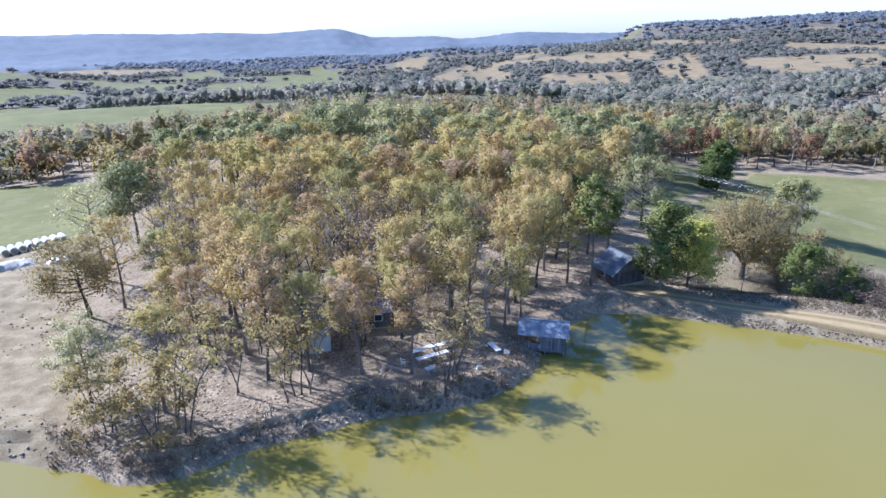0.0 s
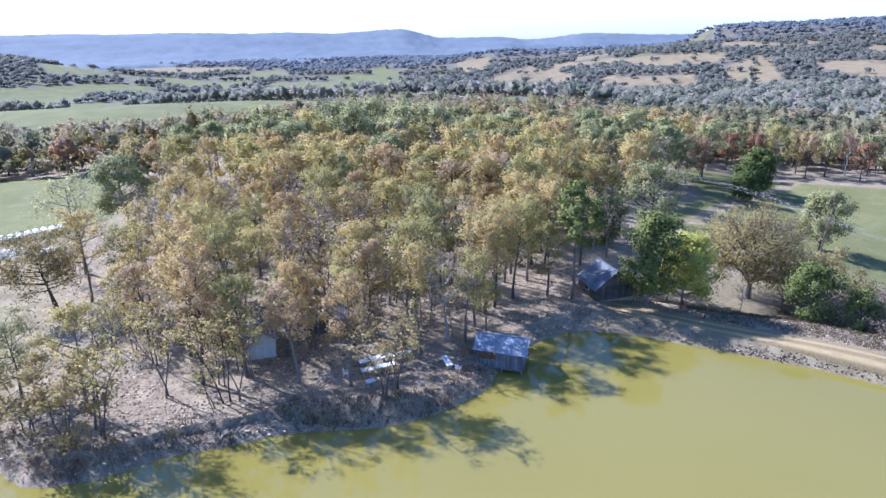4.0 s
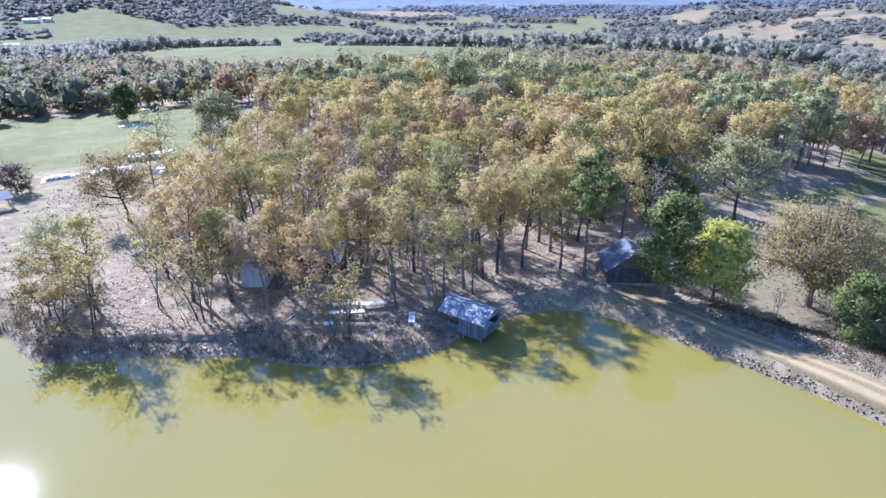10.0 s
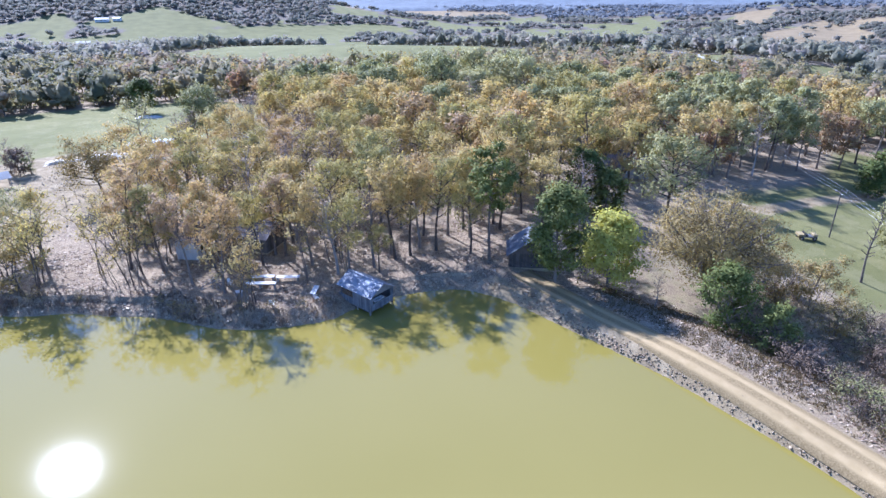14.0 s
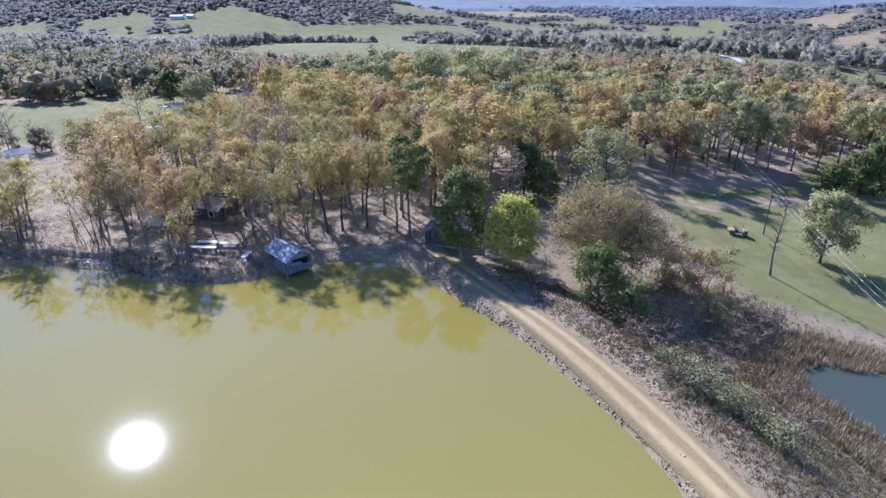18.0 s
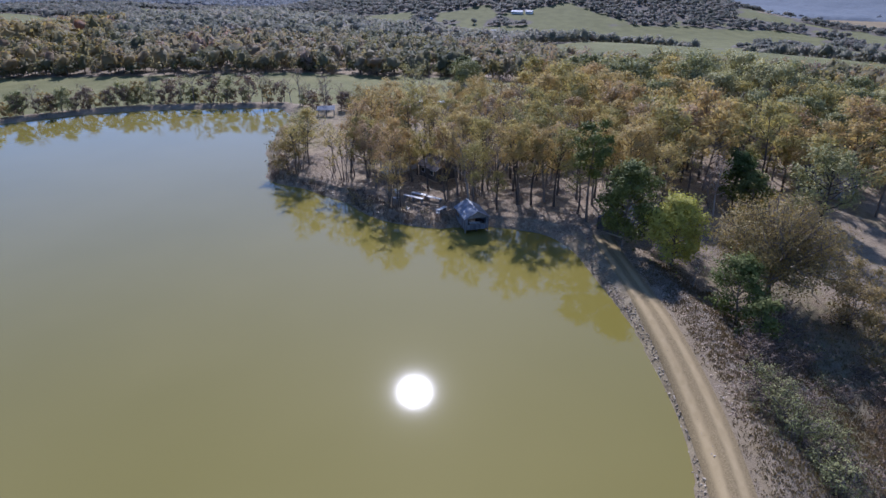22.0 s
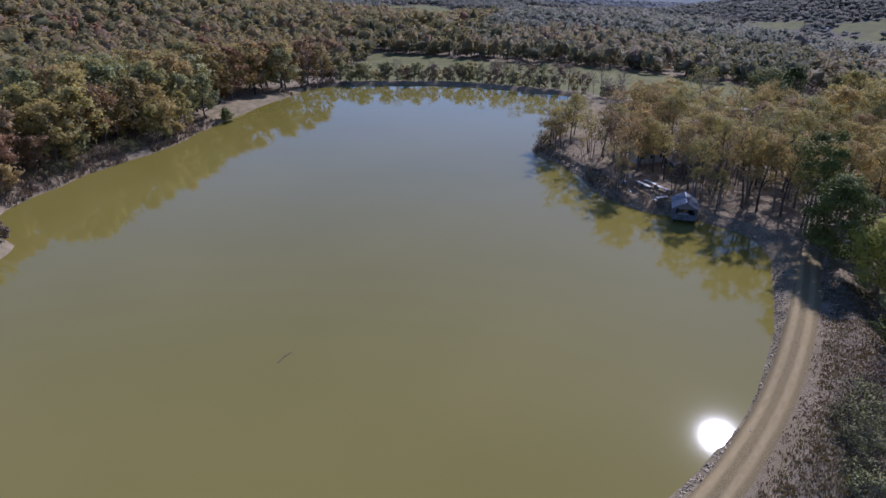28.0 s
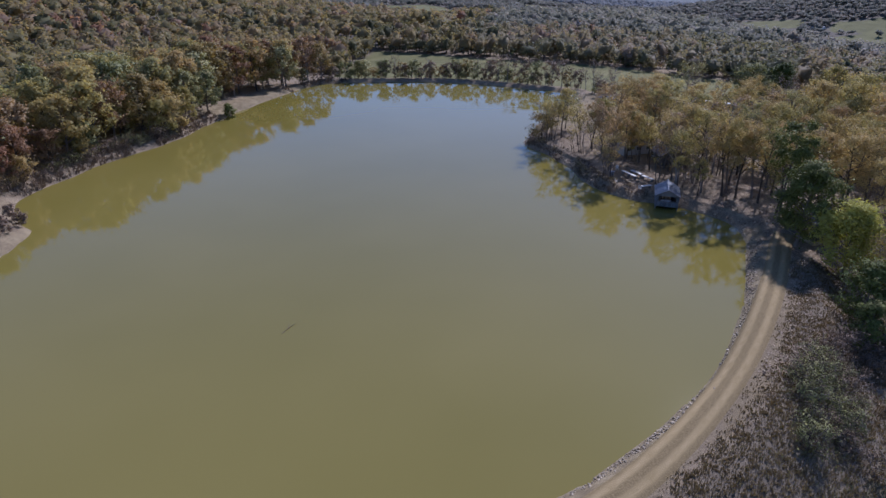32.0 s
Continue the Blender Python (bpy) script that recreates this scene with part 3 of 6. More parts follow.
class Shape:
    """Collects tubes into one mesh."""

    def __init__(self):
        self.v, self.f, self.n = [], [], 0

    def tube(self, pts, rad, sides=5):
        pts, rad = np.asarray(pts, float), np.asarray(rad, float)
        a = np.arange(sides) * 2 * np.pi / sides
        d = np.gradient(pts, axis=0)
        d /= np.linalg.norm(d, axis=1)[:, None] + 1e-9
        ref = np.where(np.abs(d[:, 2:3]) > 0.9, [[1.0, 0, 0]], [[0, 0, 1.0]])
        u = np.cross(d, ref)
        u /= np.linalg.norm(u, axis=1)[:, None] + 1e-9
        w = np.cross(d, u)
        ring = pts[:, None] + rad[:, None, None] * (np.cos(a)[None, :, None] * u[:, None] + np.sin(a)[None, :, None] * w[:, None])
        self.v.append(ring.reshape(-1, 3))
        i, j = np.meshgrid(np.arange(len(pts) - 1), np.arange(sides), indexing="ij")
        k = (j + 1) % sides
        self.f.append((self.n + np.stack([i * sides + j, i * sides + k, (i + 1) * sides + k, (i + 1) * sides + j], -1)).reshape(-1, 4))
        self.n += len(pts) * sides

    def mesh(self, name, mat):
        return mesh_of(name, np.vstack(self.v), np.vstack(self.f), [mat], smooth=True)


def leaf_mesh(name, rng, centres, hubs, axis, size, mat, flat=0.45, long=1.3):
    """Small bent leaf sprays round the hubs of their clumps, facing outwards and up."""
    n = len(centres)
    out = centres - axis
    out /= np.linalg.norm(out, axis=1)[:, None] + 1e-6
    tuft = centres - hubs
    tuft /= np.linalg.norm(tuft, axis=1)[:, None] + 1e-6
    nor = 0.3 * out + 0.35 * tuft + rng.normal(0, 0.5, (n, 3)) + [0, 0, flat]
    nor /= np.linalg.norm(nor, axis=1)[:, None]
    t = np.cross(nor, rng.normal(0, 1, (n, 3)))
    t /= np.linalg.norm(t, axis=1)[:, None] + 1e-6
    b = np.cross(nor, t)
    s = size * rng.uniform(0.55, 1.35, (n, 1))
    k = rng.uniform(0.55, 1.0, (3, n, 1))
    v = np.stack([centres - t * s * long * k[0], centres + t * s * 0.6 - b * s * 0.9 * k[1], centres + t * s * 0.8 * k[2] + b * s * 0.8], 1).reshape(-1, 3)
    me = mesh_of(name, v, np.arange(3 * n).reshape(-1, 3), [mat], smooth=True)
    return soften(me, np.repeat(0.5 * nor + 0.75 * tuft + 0.45 * out + [0, 0, 0.12], 3, axis=0))


def grow(seed, h, low, spread, limbs, leaves, leaf, bark, leafmat, form="round", lean=0.06, thick=1.0, stems=1, bare=0.0, clump=1.0, twigs=3):
    """One tree's trunk (with its limbs) and crown. low: where the crown begins, as a part of the height."""
    rng = np.random.default_rng(seed)
    leaves, leaf = int(2.0 * leaves), 0.68 * leaf
    shape, spots = Shape(), []
    for stem in range(stems):
        off = rng.normal(0, 0.35, 2) * (stems > 1)
        bend = rng.normal(0, lean * h, 2) * (1 + 0.8 * (stems > 1))
        u = np.linspace(0, 1, 8)
        top = 0.96 * h * (1 - 0.12 * stem)
        pts = np.stack([off[0] + bend[0] * u ** 1.5 + 0.12 * np.sin(u * 7 + seed), off[1] + bend[1] * u ** 1.5 + 0.12 * np.cos(u * 6 + 2 * seed), u * top - 0.3 * (u == 0)], 1)
        r0 = thick * (0.055 + 0.011 * h) / math.sqrt(stems)
        shape.tube(pts, r0 * (1.25 * (u == 0) + (u > 0) * (1 - 0.93 * u ** 1.1)) + 0.012, 7)
        for i in range(limbs // stems):
            f = low + (0.97 - low) * ((i + rng.uniform(0, 0.9)) / max(1, limbs // stems))
            g = (f - low) / (1 - low)
            reach = {"round": 0.55 + 0.6 * math.sin(math.pi * min(1, 0.16 + 0.9 * g)) ** 0.8 - 0.45 * g, "cone": 1.05 * (1 - g) + 0.1,
                     "tall": 0.75 + 0.3 * math.sin(math.pi * g) - 0.35 * g, "dome": math.sqrt(max(0.04, 1 - 0.92 * g * g)), "tuft": 0.5 + 0.5 * math.sin(math.pi * g), "fan": 1.0}[form]
            length = spread * reach * rng.uniform(0.75, 1.15)
            az = i * 2.4 + rng.uniform(-0.5, 0.5) + stem
            rise = {"cone": 0.05, "tuft": 0.18, "tall": 0.55 + 0.65 * g, "dome": 0.15 + 0.4 * g}.get(form, 0.38 + 0.72 * g) + rng.uniform(-0.15, 0.2)
            q = np.linspace(0, 1, 4)
            p0 = np.array([np.interp(f * h, pts[:, 2], pts[:, 0]), np.interp(f * h, pts[:, 2], pts[:, 1]), f * h])
            way = np.array([math.cos(az), math.sin(az), 0])
            side = np.array([-math.sin(az), math.cos(az), 0]) * rng.normal(0, 0.15)
            limb = p0 + length * (q[:, None] * way + (q ** 2)[:, None] * side) + np.outer(length * (rise * q + 0.12 * q ** 2), [0, 0, 1])
            if form == "fan":
                # limbs that fan out from a short bole to the skin of a wide dome
                f = low + 0.24 * (i + 0.5) / limbs
                up = math.asin(1 - 0.97 * ((i * 0.7549 + 0.5) % 1.0))
                p0 = np.array([np.interp(f * h, pts[:, 2], pts[:, 0]), np.interp(f * h, pts[:, 2], pts[:, 1]), f * h])
                length = spread * rng.uniform(0.86, 1.06)
                tip = np.array([0, 0, 0.36 * h]) + length * math.cos(up) * way + [0, 0, 0.62 * h * math.sin(up) * rng.uniform(0.92, 1.06)]
                knee = p0 + (tip - p0) * [0.5, 0.5, 0.62]
                q = np.linspace(0, 1, 5)
                limb = np.outer((1 - q) ** 2, p0) + np.outer(2 * q * (1 - q), knee) + np.outer(q ** 2, tip)
                length *= 0.62
            r1 = r0 * (1 - 0.85 * f) * 0.55 + 0.025
            shape.tube(limb, r1 * (1 - 0.8 * q) + 0.012, 3)
            m = twigs if form != "tuft" else 2
            for j in range(m):
                s = rng.uniform(0.4, 0.95)
                b0 = p0 + (limb[-1] - p0) * s
                d = way * rng.uniform(0.2, 0.8) + rng.normal(0, 0.55, 3) + [0, 0, 0.35]
                d /= np.linalg.norm(d)
                b1 = b0 + d * length * rng.uniform(0.28, 0.5)
                shape.tube(np.stack([b0, b1]), [r1 * 0.45, 0.012], 3)
                spots += [b1, b0 * 0.4 + b1 * 0.6]
            spots += [limb[-1], limb[-1] * 0.55 + limb[-2] * 0.45] + ([limb[-2]] if form != "fan" else [])
        spots += [pts[-1], pts[-1] - [0, 0, 0.06 * h]]
    trunk = shape.mesh("trunk", bark)
    spots = np.array(spots)
    keep = rng.uniform(0, 1, len(spots)) >= bare
    spots = spots[keep] if keep.sum() > 4 else spots
    # clumps of unequal weight at the twigs' ends, and some loose leaves between them
    weight = rng.uniform(0.15, 1.6, len(spots)) ** 1.5
    which = rng.choice(len(spots), leaves, p=weight / weight.sum())
    sig = clump * (0.105 * spread + 0.14) * rng.uniform(0.7, 1.25, len(spots))
    loose = np.where(rng.uniform(0, 1, leaves) < 0.16, 1.9, 1.0)
    push = np.clip(rng.normal(0, 1, (leaves, 3)), -1.8, 1.8) * (sig[which] * loose)[:, None]
    push[:, 2] *= 0.5 if form in ("tuft", "cone") else 0.72
    c = spots[which] + push
    c[:, 2] = np.maximum(c[:, 2], 0.25)
    hubs = spots[which] - [0, 0, 0.35 * sig.mean()]
    crown = leaf_mesh("crown", rng, c, hubs, np.array([0, 0, h * (low + 0.35 * (1 - low))]), leaf, leafmat)
    return trunk, crown


def plant(kind, meshes, x, y, scale=1.0, turn=None, label="", group="", z=None):
    """A tree: an Empty at its foot with trunk and crown."""
    rng = random.Random(int(x * 131 + y * 977))
    foot = new(kind)
    foot.empty_display_size = 0.3
    s = scale
    foot.matrix_basis = Matrix.Translation((x, y, (ground_z(x, y) if z is None else z) - 0.05)) @ Matrix.Rotation(rng.uniform(0, 6.28) if turn is None else turn, 4, "Z") @ Matrix.Diagonal((s, s, s * rng.uniform(0.94, 1.06), 1))
    tagged(foot, label, "tree", group)
    part("trunk", meshes[0], foot)
    if meshes[1]:
        part("crown", meshes[1], foot)
    return foot


OAKS = [grow(11 + i, 11.5 + 0.5 * (i % 3), 0.33 + 0.04 * (i % 4), 2.5 + 0.3 * (i % 3), 14, 1500, 0.2, BARK, OAK_LEAF, "tall" if i % 2 else "round", 0.05, twigs=2) for i in range(7)]
OAKS_FAR = [grow(41 + i, 12 + 0.5 * i, 0.36, 3.3 + 0.3 * (i % 2), 12, 1100, 0.30, BARK, OAK_LEAF, "round", 0.05, twigs=1) for i in range(4)]
GREENS = [grow(61 + i, 12.5, 0.35, 3.1, 13, 1150, 0.32, BARK, GREEN_LEAF, "round", 0.05, twigs=1) for i in range(3)]
FULL = [grow(55 + i, 11.5, 0.1, 3.6, 18, 1350, 0.38, BARK, (OAK_LEAF, OAK_LEAF, TAN_LEAF, RED_LEAF, GREEN_LEAF)[i], "round", 0.04, twigs=1) for i in range(5)]
BARES = [grow(71 + i, 11, 0.35, 2.6, 13, 420, 0.16, BARK_PALE, GREY_LEAF, "tall", 0.06) for i in range(3)]
REDS = [grow(81 + i, 9.5, 0.28, 2.7, 13, 1300, 0.29, BARK, RED_LEAF, "round", 0.05) for i in range(2)]
THIN = [grow(91 + i, 8.5, 0.42, 1.7, 12, 300, 0.18, BARK, OAK_LEAF, "tall", 0.12, 0.7, stems=2) for i in range(3)]
YELLOW_OAK = "oak with thin yellow-brown autumn leaves"

# where woods stand on the peninsula: (corners, spacing)
WOODS = [(-24, 44), (-14, 49), (-4, 53), (6, 57), (8, 70), (12, 80), (16, 92), (20, 100), (18, 112), (30, 118), (38, 134), (44, 152), (36, 170), (0, 178), (-44, 170), (-62, 140), (-56, 120), (-46, 104), (-44, 88), (-36, 76), (-31, 64), (-28, 54)]
CLEARINGS = [(-14, 63, 5.5), (-9.2, 68.4, 4.3), (0, 61.5, 4.5), (5, 62, 3), (11, 63.5, 4.5), (-34, 57, 5.5), (-29, 54, 4.5), (28, 123, 4.5), (-22, 88, 5), (-38, 108, 5), (4, 88, 5), (14, 72, 4), (34, 116, 6), (40, 128, 5), (22, 109, 4), (33, 132, 4), (-23.5, 53.5, 4.2), (-20, 50, 2.8), (-27.2, 57, 3.2), (-8, 65.5, 3.6), (-3.5, 63.5, 4)]
rng = random.Random(5)
wood_poly, spots = np.array(WOODS, float), []
tries = np.random.default_rng(5).uniform((-64, 42), (46, 180), (14000, 2))
LARGE = [(-32, 134), (-28, 149), (-22, 157), (-15, 165), (-6, 150), (-16, 114), (-10.5, 120), (-23, 141), (-13, 141), (-13, 153)]
for x, y in tries[inside(tries[:, 0], tries[:, 1], wood_poly)].tolist():
    if any((x - a) ** 2 + (y - b) ** 2 < 16 for a, b in LARGE):
        continue
    gap = 3.6 if y < 58 else 3.9 if y < 110 else 4.7
    if any((x - a) ** 2 + (y - b) ** 2 < r * r for a, b, r in CLEARINGS):
        continue
    if all((x - a) ** 2 + (y - b) ** 2 > gap * gap for a, b in spots):
        spots.append((x, y))
for x, y in spots:
    k, v = rng.random(), rng.random()
    back = y > 128
    if back and k < 0.45:
        plant("hickory_tree", GREENS[int(v * 3)], x, y, rng.uniform(0.9, 1.1), label="tall tree with pale green autumn leaves", group="trees in the wood")
    elif k > 0.83 and y > 60:
        plant("bare_tree", BARES[int(v * 3)], x, y, rng.uniform(0.85, 1.1), label="almost leafless grey tree", group="trees in the wood")
    elif k > 0.86 and y > 100:
        plant("red_oak_tree", REDS[int(v * 2)], x, y, rng.uniform(0.95, 1.2), label="oak with rusty red leaves", group="trees in the wood")
    elif y < 100:
        edge = float(shore_side(np.array([x]), np.array([y]))[0])
        if edge < 3.2:
            continue
        if (y < 55 and k < 0.4) or edge < 4.5:
            plant("young_oak_tree", THIN[int(v * 3)], x, y, rng.uniform(0.85, 1.2), label="slim young oak with sparse yellow leaves", group="trees in the wood")
        else:
            plant("oak_tree", OAKS[int(v * 7)], x, y, rng.uniform(0.78, 1.04) * (0.86 if x < -24 else 0.85 if edge < 7 else 1), label=YELLOW_OAK, group="trees in the wood")
    else:
        plant("oak_tree", OAKS_FAR[int(v * 4)], x, y, rng.uniform(0.82, 1.08), label=YELLOW_OAK, group="trees in the wood")

for i, (x, y, s) in enumerate([(26.4, 115.8, 0.8), (22.0, 118.5, 0.9), (30.0, 117.5, 0.7), (9, 73.5, 1.0), (10.3, 75.3, 0.95), (12.5, 78, 0.9), (14.5, 84, 1.0), (17, 88.5, 1.0), (13, 94, 1.0), (22, 91, 0.85), (11.2, 83.2, 1.0), (16.8, 79.5, 0.8), (7.2, 66.5, 0.8), (9.3, 69.5, 0.55), (-8.6, 63.0, 0.8), (-5.2, 67.2, 0.85), (-5.8, 71.2, 0.9), (-4.8, 64.4, 0.75), (-11.0, 61.2, 0.75), (-10.6, 63.6, 0.5), (-11.4, 65.4, 0.55), (-9.6, 61.8, 0.48), (-17.2, 60.6, 0.6)]):
    plant("oak_tree", OAKS[i % 7], x, y, s, label=YELLOW_OAK, group="trees in the wood")

for _ in range(105):
    x, y = rng.uniform(-34, 14), rng.uniform(44, 92)
    if 1.5 < float(shore_side(np.array([x]), np.array([y]))[0]) and inside(np.array([x]), np.array([y]), wood_poly)[0] and not any((x - a) ** 2 + (y - b) ** 2 < 0.6 * r * r for a, b, r in CLEARINGS):
        plant("young_oak_tree", THIN[rng.randrange(3)], x, y, rng.uniform(0.55, 1.05), label="slim young oak with sparse yellow leaves", group="trees in the wood")

# single trees
plant("pine_tree", grow(101, 14, 0.52, 2.7, 16, 2200, 0.27, BARK, NEEDLE, "tuft", 0.01, 0.9), 19.8, 78.6, label="tall pine with a bare trunk and green crown")
plant("pine_tree", grow(102, 11, 0.1, 3.1, 36, 6500, 0.25, BARK, NEEDLE, "round", 0.01, 1.1), 28.8, 77.9, label="dense dark green pine by the dam road")
plant("elm_tree", grow(103, 9.4, 0.1, 3.5, 30, 6500, 0.25, BARK, LIME_LEAF, "round", 0.02, clump=1.1), 34.2, 81.7, label="round tree with bright yellow-green leaves")
plant("oak_tree", grow(104, 12.2, 0.16, 7.8, 80, 16000, 0.165, BARK, TAN_LEAF, "fan", 0.015, 1.9, clump=0.82, twigs=5), 44.6, 87.4, label="broad spreading oak with tan autumn leaves")
plant("pine_tree", grow(105, 6.8, 0.06, 2.6, 28, 4200, 0.2, BARK, NEEDLE, "round", 0.02), 48.0, 77.6, label="bushy green pine below the dam")
plant("pine_sapling", grow(106, 4.6, 0.05, 1.6, 16, 1400, 0.2, BARK, NEEDLE, "round", 0.02), 52.6, 75.6, 1.1, label="small bright green pine sapling")
plant("cedar_tree", grow(107, 9, 0.14, 2.8, 24, 3400, 0.28, BARK, NEEDLE, "round", 0.02), 23.4, 105.0, label="dark green cedar beside a cabin")
plant("maple_tree", grow(108, 11.0, 0.14, 4.2, 28, 6500, 0.27, BARK, OLIVE_LEAF, "round", 0.02, 1.2), 67.0, 116.6, 0.92, label="rounded grey-green tree alone on the lawn")
dead = grow(109, 11.6, 0.3, 1.0, 26, 60, 0.08, BARK, GREY_LEAF, "tall", 0.012, 0.8)
plant("dead_tree", (dead[0], None), 61.9, 105.6, label="dead leafless tree standing on the lawn")
plant("oak_tree", grow(110, 9.5, 0.3, 4.4, 34, 3600, 0.2, BARK, TAN_LEAF, "dome", 0.06, 1.3, stems=2, twigs=3), -42.8, 69.0, 1.0, label="spreading oak with russet leaves beside the yard")

for i, (x, y, h) in enumerate([(36.5, 164, 1.18), (40.7, 162.7, 1.22), (47.3, 155.4, 1.12), (44, 159, 1.1), (52, 158, 1.0), (63.2, 177, 1.1), (68, 189, 1.1), (30, 168, 1.1), (34, 176, 1.1), (50, 172, 1.1)]):
    plant("hickory_tree", GREENS[i % 3], x, y, h, label="tall tree with pale green autumn leaves", group="trees by the lawn")
for i, (x, y, h) in enumerate([(55.8, 164.5, 1.2), (60, 168, 1.15), (38.1, 139, 1.15), (30, 145, 1.0)]):
    plant("red_oak_tree", REDS[i % 2], x, y, h, label="oak with rusty red leaves", group="trees by the lawn")
LAWN_WOODS = np.array([(39, 136), (45, 152), (37, 170), (30, 182), (42, 204), (84, 210), (120, 200), (118, 184), (90, 190), (60, 194), (54, 160), (47, 142)], float)
lawn_spots, rng_lawn = [], random.Random(77)
tries = np.random.default_rng(77).uniform((25, 132), (125, 212), (3000, 2))
for x, y in tries[inside(tries[:, 0], tries[:, 1], LAWN_WOODS)].tolist():
    if all((x - a) ** 2 + (y - b) ** 2 > 34 for a, b in lawn_spots):
        lawn_spots.append((x, y))
for x, y in lawn_spots:
    k, v = rng_lawn.random(), rng_lawn.random()
    kind, meshes, label = (("hickory_tree", GREENS, "tall tree with pale green autumn leaves") if k < 0.4 else ("red_oak_tree", REDS, "oak with rusty red leaves") if k < 0.62
                           else ("oak_tree", OAKS_FAR, YELLOW_OAK) if k < 0.9 else ("bare_tree", BARES, "almost leafless grey tree"))
    plant(kind, meshes[int(v * len(meshes))], x, y, rng_lawn.uniform(0.85, 1.15), label=label, group="trees by the lawn")
BIG_GREEN = [grow(64 + i, 14.0, 0.28, 4.6, 20, 2300, 0.32, BARK, GREEN_LEAF, "round", 0.03, 1.2, twigs=2) for i in range(2)]
for i, (x, y, h) in enumerate([(-32, 134, 1.0), (-28, 149, 1.1), (-22, 157, 1.12), (-15, 165, 1.1), (-6, 150, 1.1), (-16, 114, 0.85), (-10.5, 120, 0.9), (-23, 141, 1.05), (-13, 141, 1.0), (-13, 153, 1.1), (6, 111, 0.75)]):
    plant("hickory_tree", BIG_GREEN[i % 2], x, y, h, label="large tree with sage-green leaves", group="trees in the wood")
plant("oak_tree", grow(120, 10.8, 0.3, 4.2, 18, 2600, 0.22, BARK, OLIVE_LEAF, "round", 0.09, 1.3), 35.8, 109.0, 1.15, label="leaning pale-barked tree with dusty green leaves")
CEDAR = grow(121, 7, 0.06, 2.4, 26, 2600, 0.3, BARK, NEEDLE, "round", 0.01)
for x, y, s in [(68, 158, 1.2), (72, 163, 1.5), (64.5, 150, 1.0), (-109, 126.5, 1.35), (27.4, 103.9, 1.05), (75, 168, 1.1)]:
    plant("cedar_tree", CEDAR, x, y, s, label="dark green bushy cedar", group="cedars")
for i, (x, y, s) in enumerate([(24.9, 99, 0.8), (26.5, 96, 0.75), (19.1, 159, 1.0), (40.5, 79, 0.35), (46, 94, 0.5)]):
    plant("bare_tree", BARES[i % 3], x, y, s, label="leafless grey tree with bare twigs", group="bare trees")
BUSHY = [grow(131 + i, 6.4, 0.15, 2.6, 16, 1200, 0.2, BARK, TAN_LEAF, "dome", 0.08, 0.8, stems=3) for i in range(2)]
for i, (x, y, s) in enumerate([(56.4, 92.4, 1.0), (52.8, 91.4, 0.95), (58.5, 88, 0.8), (50, 95, 0.9), (-24.6, 45.4, 1.05), (-29.2, 46.0, 1.0)]):
    plant("hawthorn_tree", BUSHY[i % 2], x, y, s, label="many-stemmed small tree with tan leaves", group="small trees")
GREYTREE = grow(141, 12.5, 0.3, 4.0, 20, 1300, 0.2, BARK_PALE, GREEN_LEAF, "dome", 0.06, 1.2)
plant("pecan_tree", GREYTREE, -46.2, 80.3, label="pale grey-green tree with sparse leaves by the yard")
plant("pecan_tree", grow(142, 13, 0.35, 4.0, 24, 4200, 0.28, BARK, OLIVE_LEAF, "dome", 0.04, 1.2), -48.8, 96, label="tall dark green leafy tree by the yard")
plant("oak_tree", grow(143, 9.5, 0.22, 3.2, 22, 3200, 0.18, BARK, GREEN_LEAF, "dome", 0.03), -33.0, 51.0, 0.8, label="domed oak with dull yellow-green leaves")
plant("oak_tree", OAKS[2], -39.5, 71.5, 0.9, label="slim oak beside the yard")

# the wood's edge along the far banks
rng = random.Random(8)
bank_spots, RUSTY = [], [(-11.2, -44.5), (6.0, -46.8), (12.5, -48.5), (-9.0, -41.0), (-30.3, -37.0)]
tries = np.random.default_rng(8).uniform((-96, -75), (40, -20), (4000, 2))
for x, y, d in np.column_stack([tries, shore_side(tries[:, 0], tries[:, 1])]).tolist():
    if d < 3.5 or d > 34 or (x > 20 and d < 12) or (-75 < x < -42 and d < 9):
        continue
    if any((x - a) ** 2 + (y - b) ** 2 < 24 for a, b in RUSTY):
        continue
    if all((x - a) ** 2 + (y - b) ** 2 > 20 for a, b in bank_spots):
        bank_spots.append((x, y))
for x, y in bank_spots:
    k, v = rng.random(), rng.random()
    kind, label = [("oak_tree", "full-crowned oak with yellow-brown leaves"), ("oak_tree", "full-crowned oak with yellow-brown leaves"), ("oak_tree", "full-crowned oak with tan leaves"),
                   ("red_oak_tree", "full-crowned oak with rusty red leaves"), ("oak_tree", "full-crowned tree with green autumn leaves")][int(v * 5) if k > 0.25 else 0]
    plant(kind, FULL[int(v * 5) if k > 0.25 else 0], x, y, rng.uniform(0.85, 1.32), label=label, group="trees on the far bank")
SHRUB = [grow(151 + i, 5.6, 0.04, 2.0, 18, 900, 0.32, BARK, (GREEN_LEAF, OAK_LEAF, NEEDLE, GREY_LEAF)[i], "round", 0.08, 0.7, stems=2) for i in range(4)]
row = smooth_line([(-89, -29), (-97, -20), (-100.5, -5), (-102, 12), (-100, 28), (-95, 42), (-90, 52), (-85, 61), (-78, 65), (-71, 69), (-66, 73)], False, 1.25)
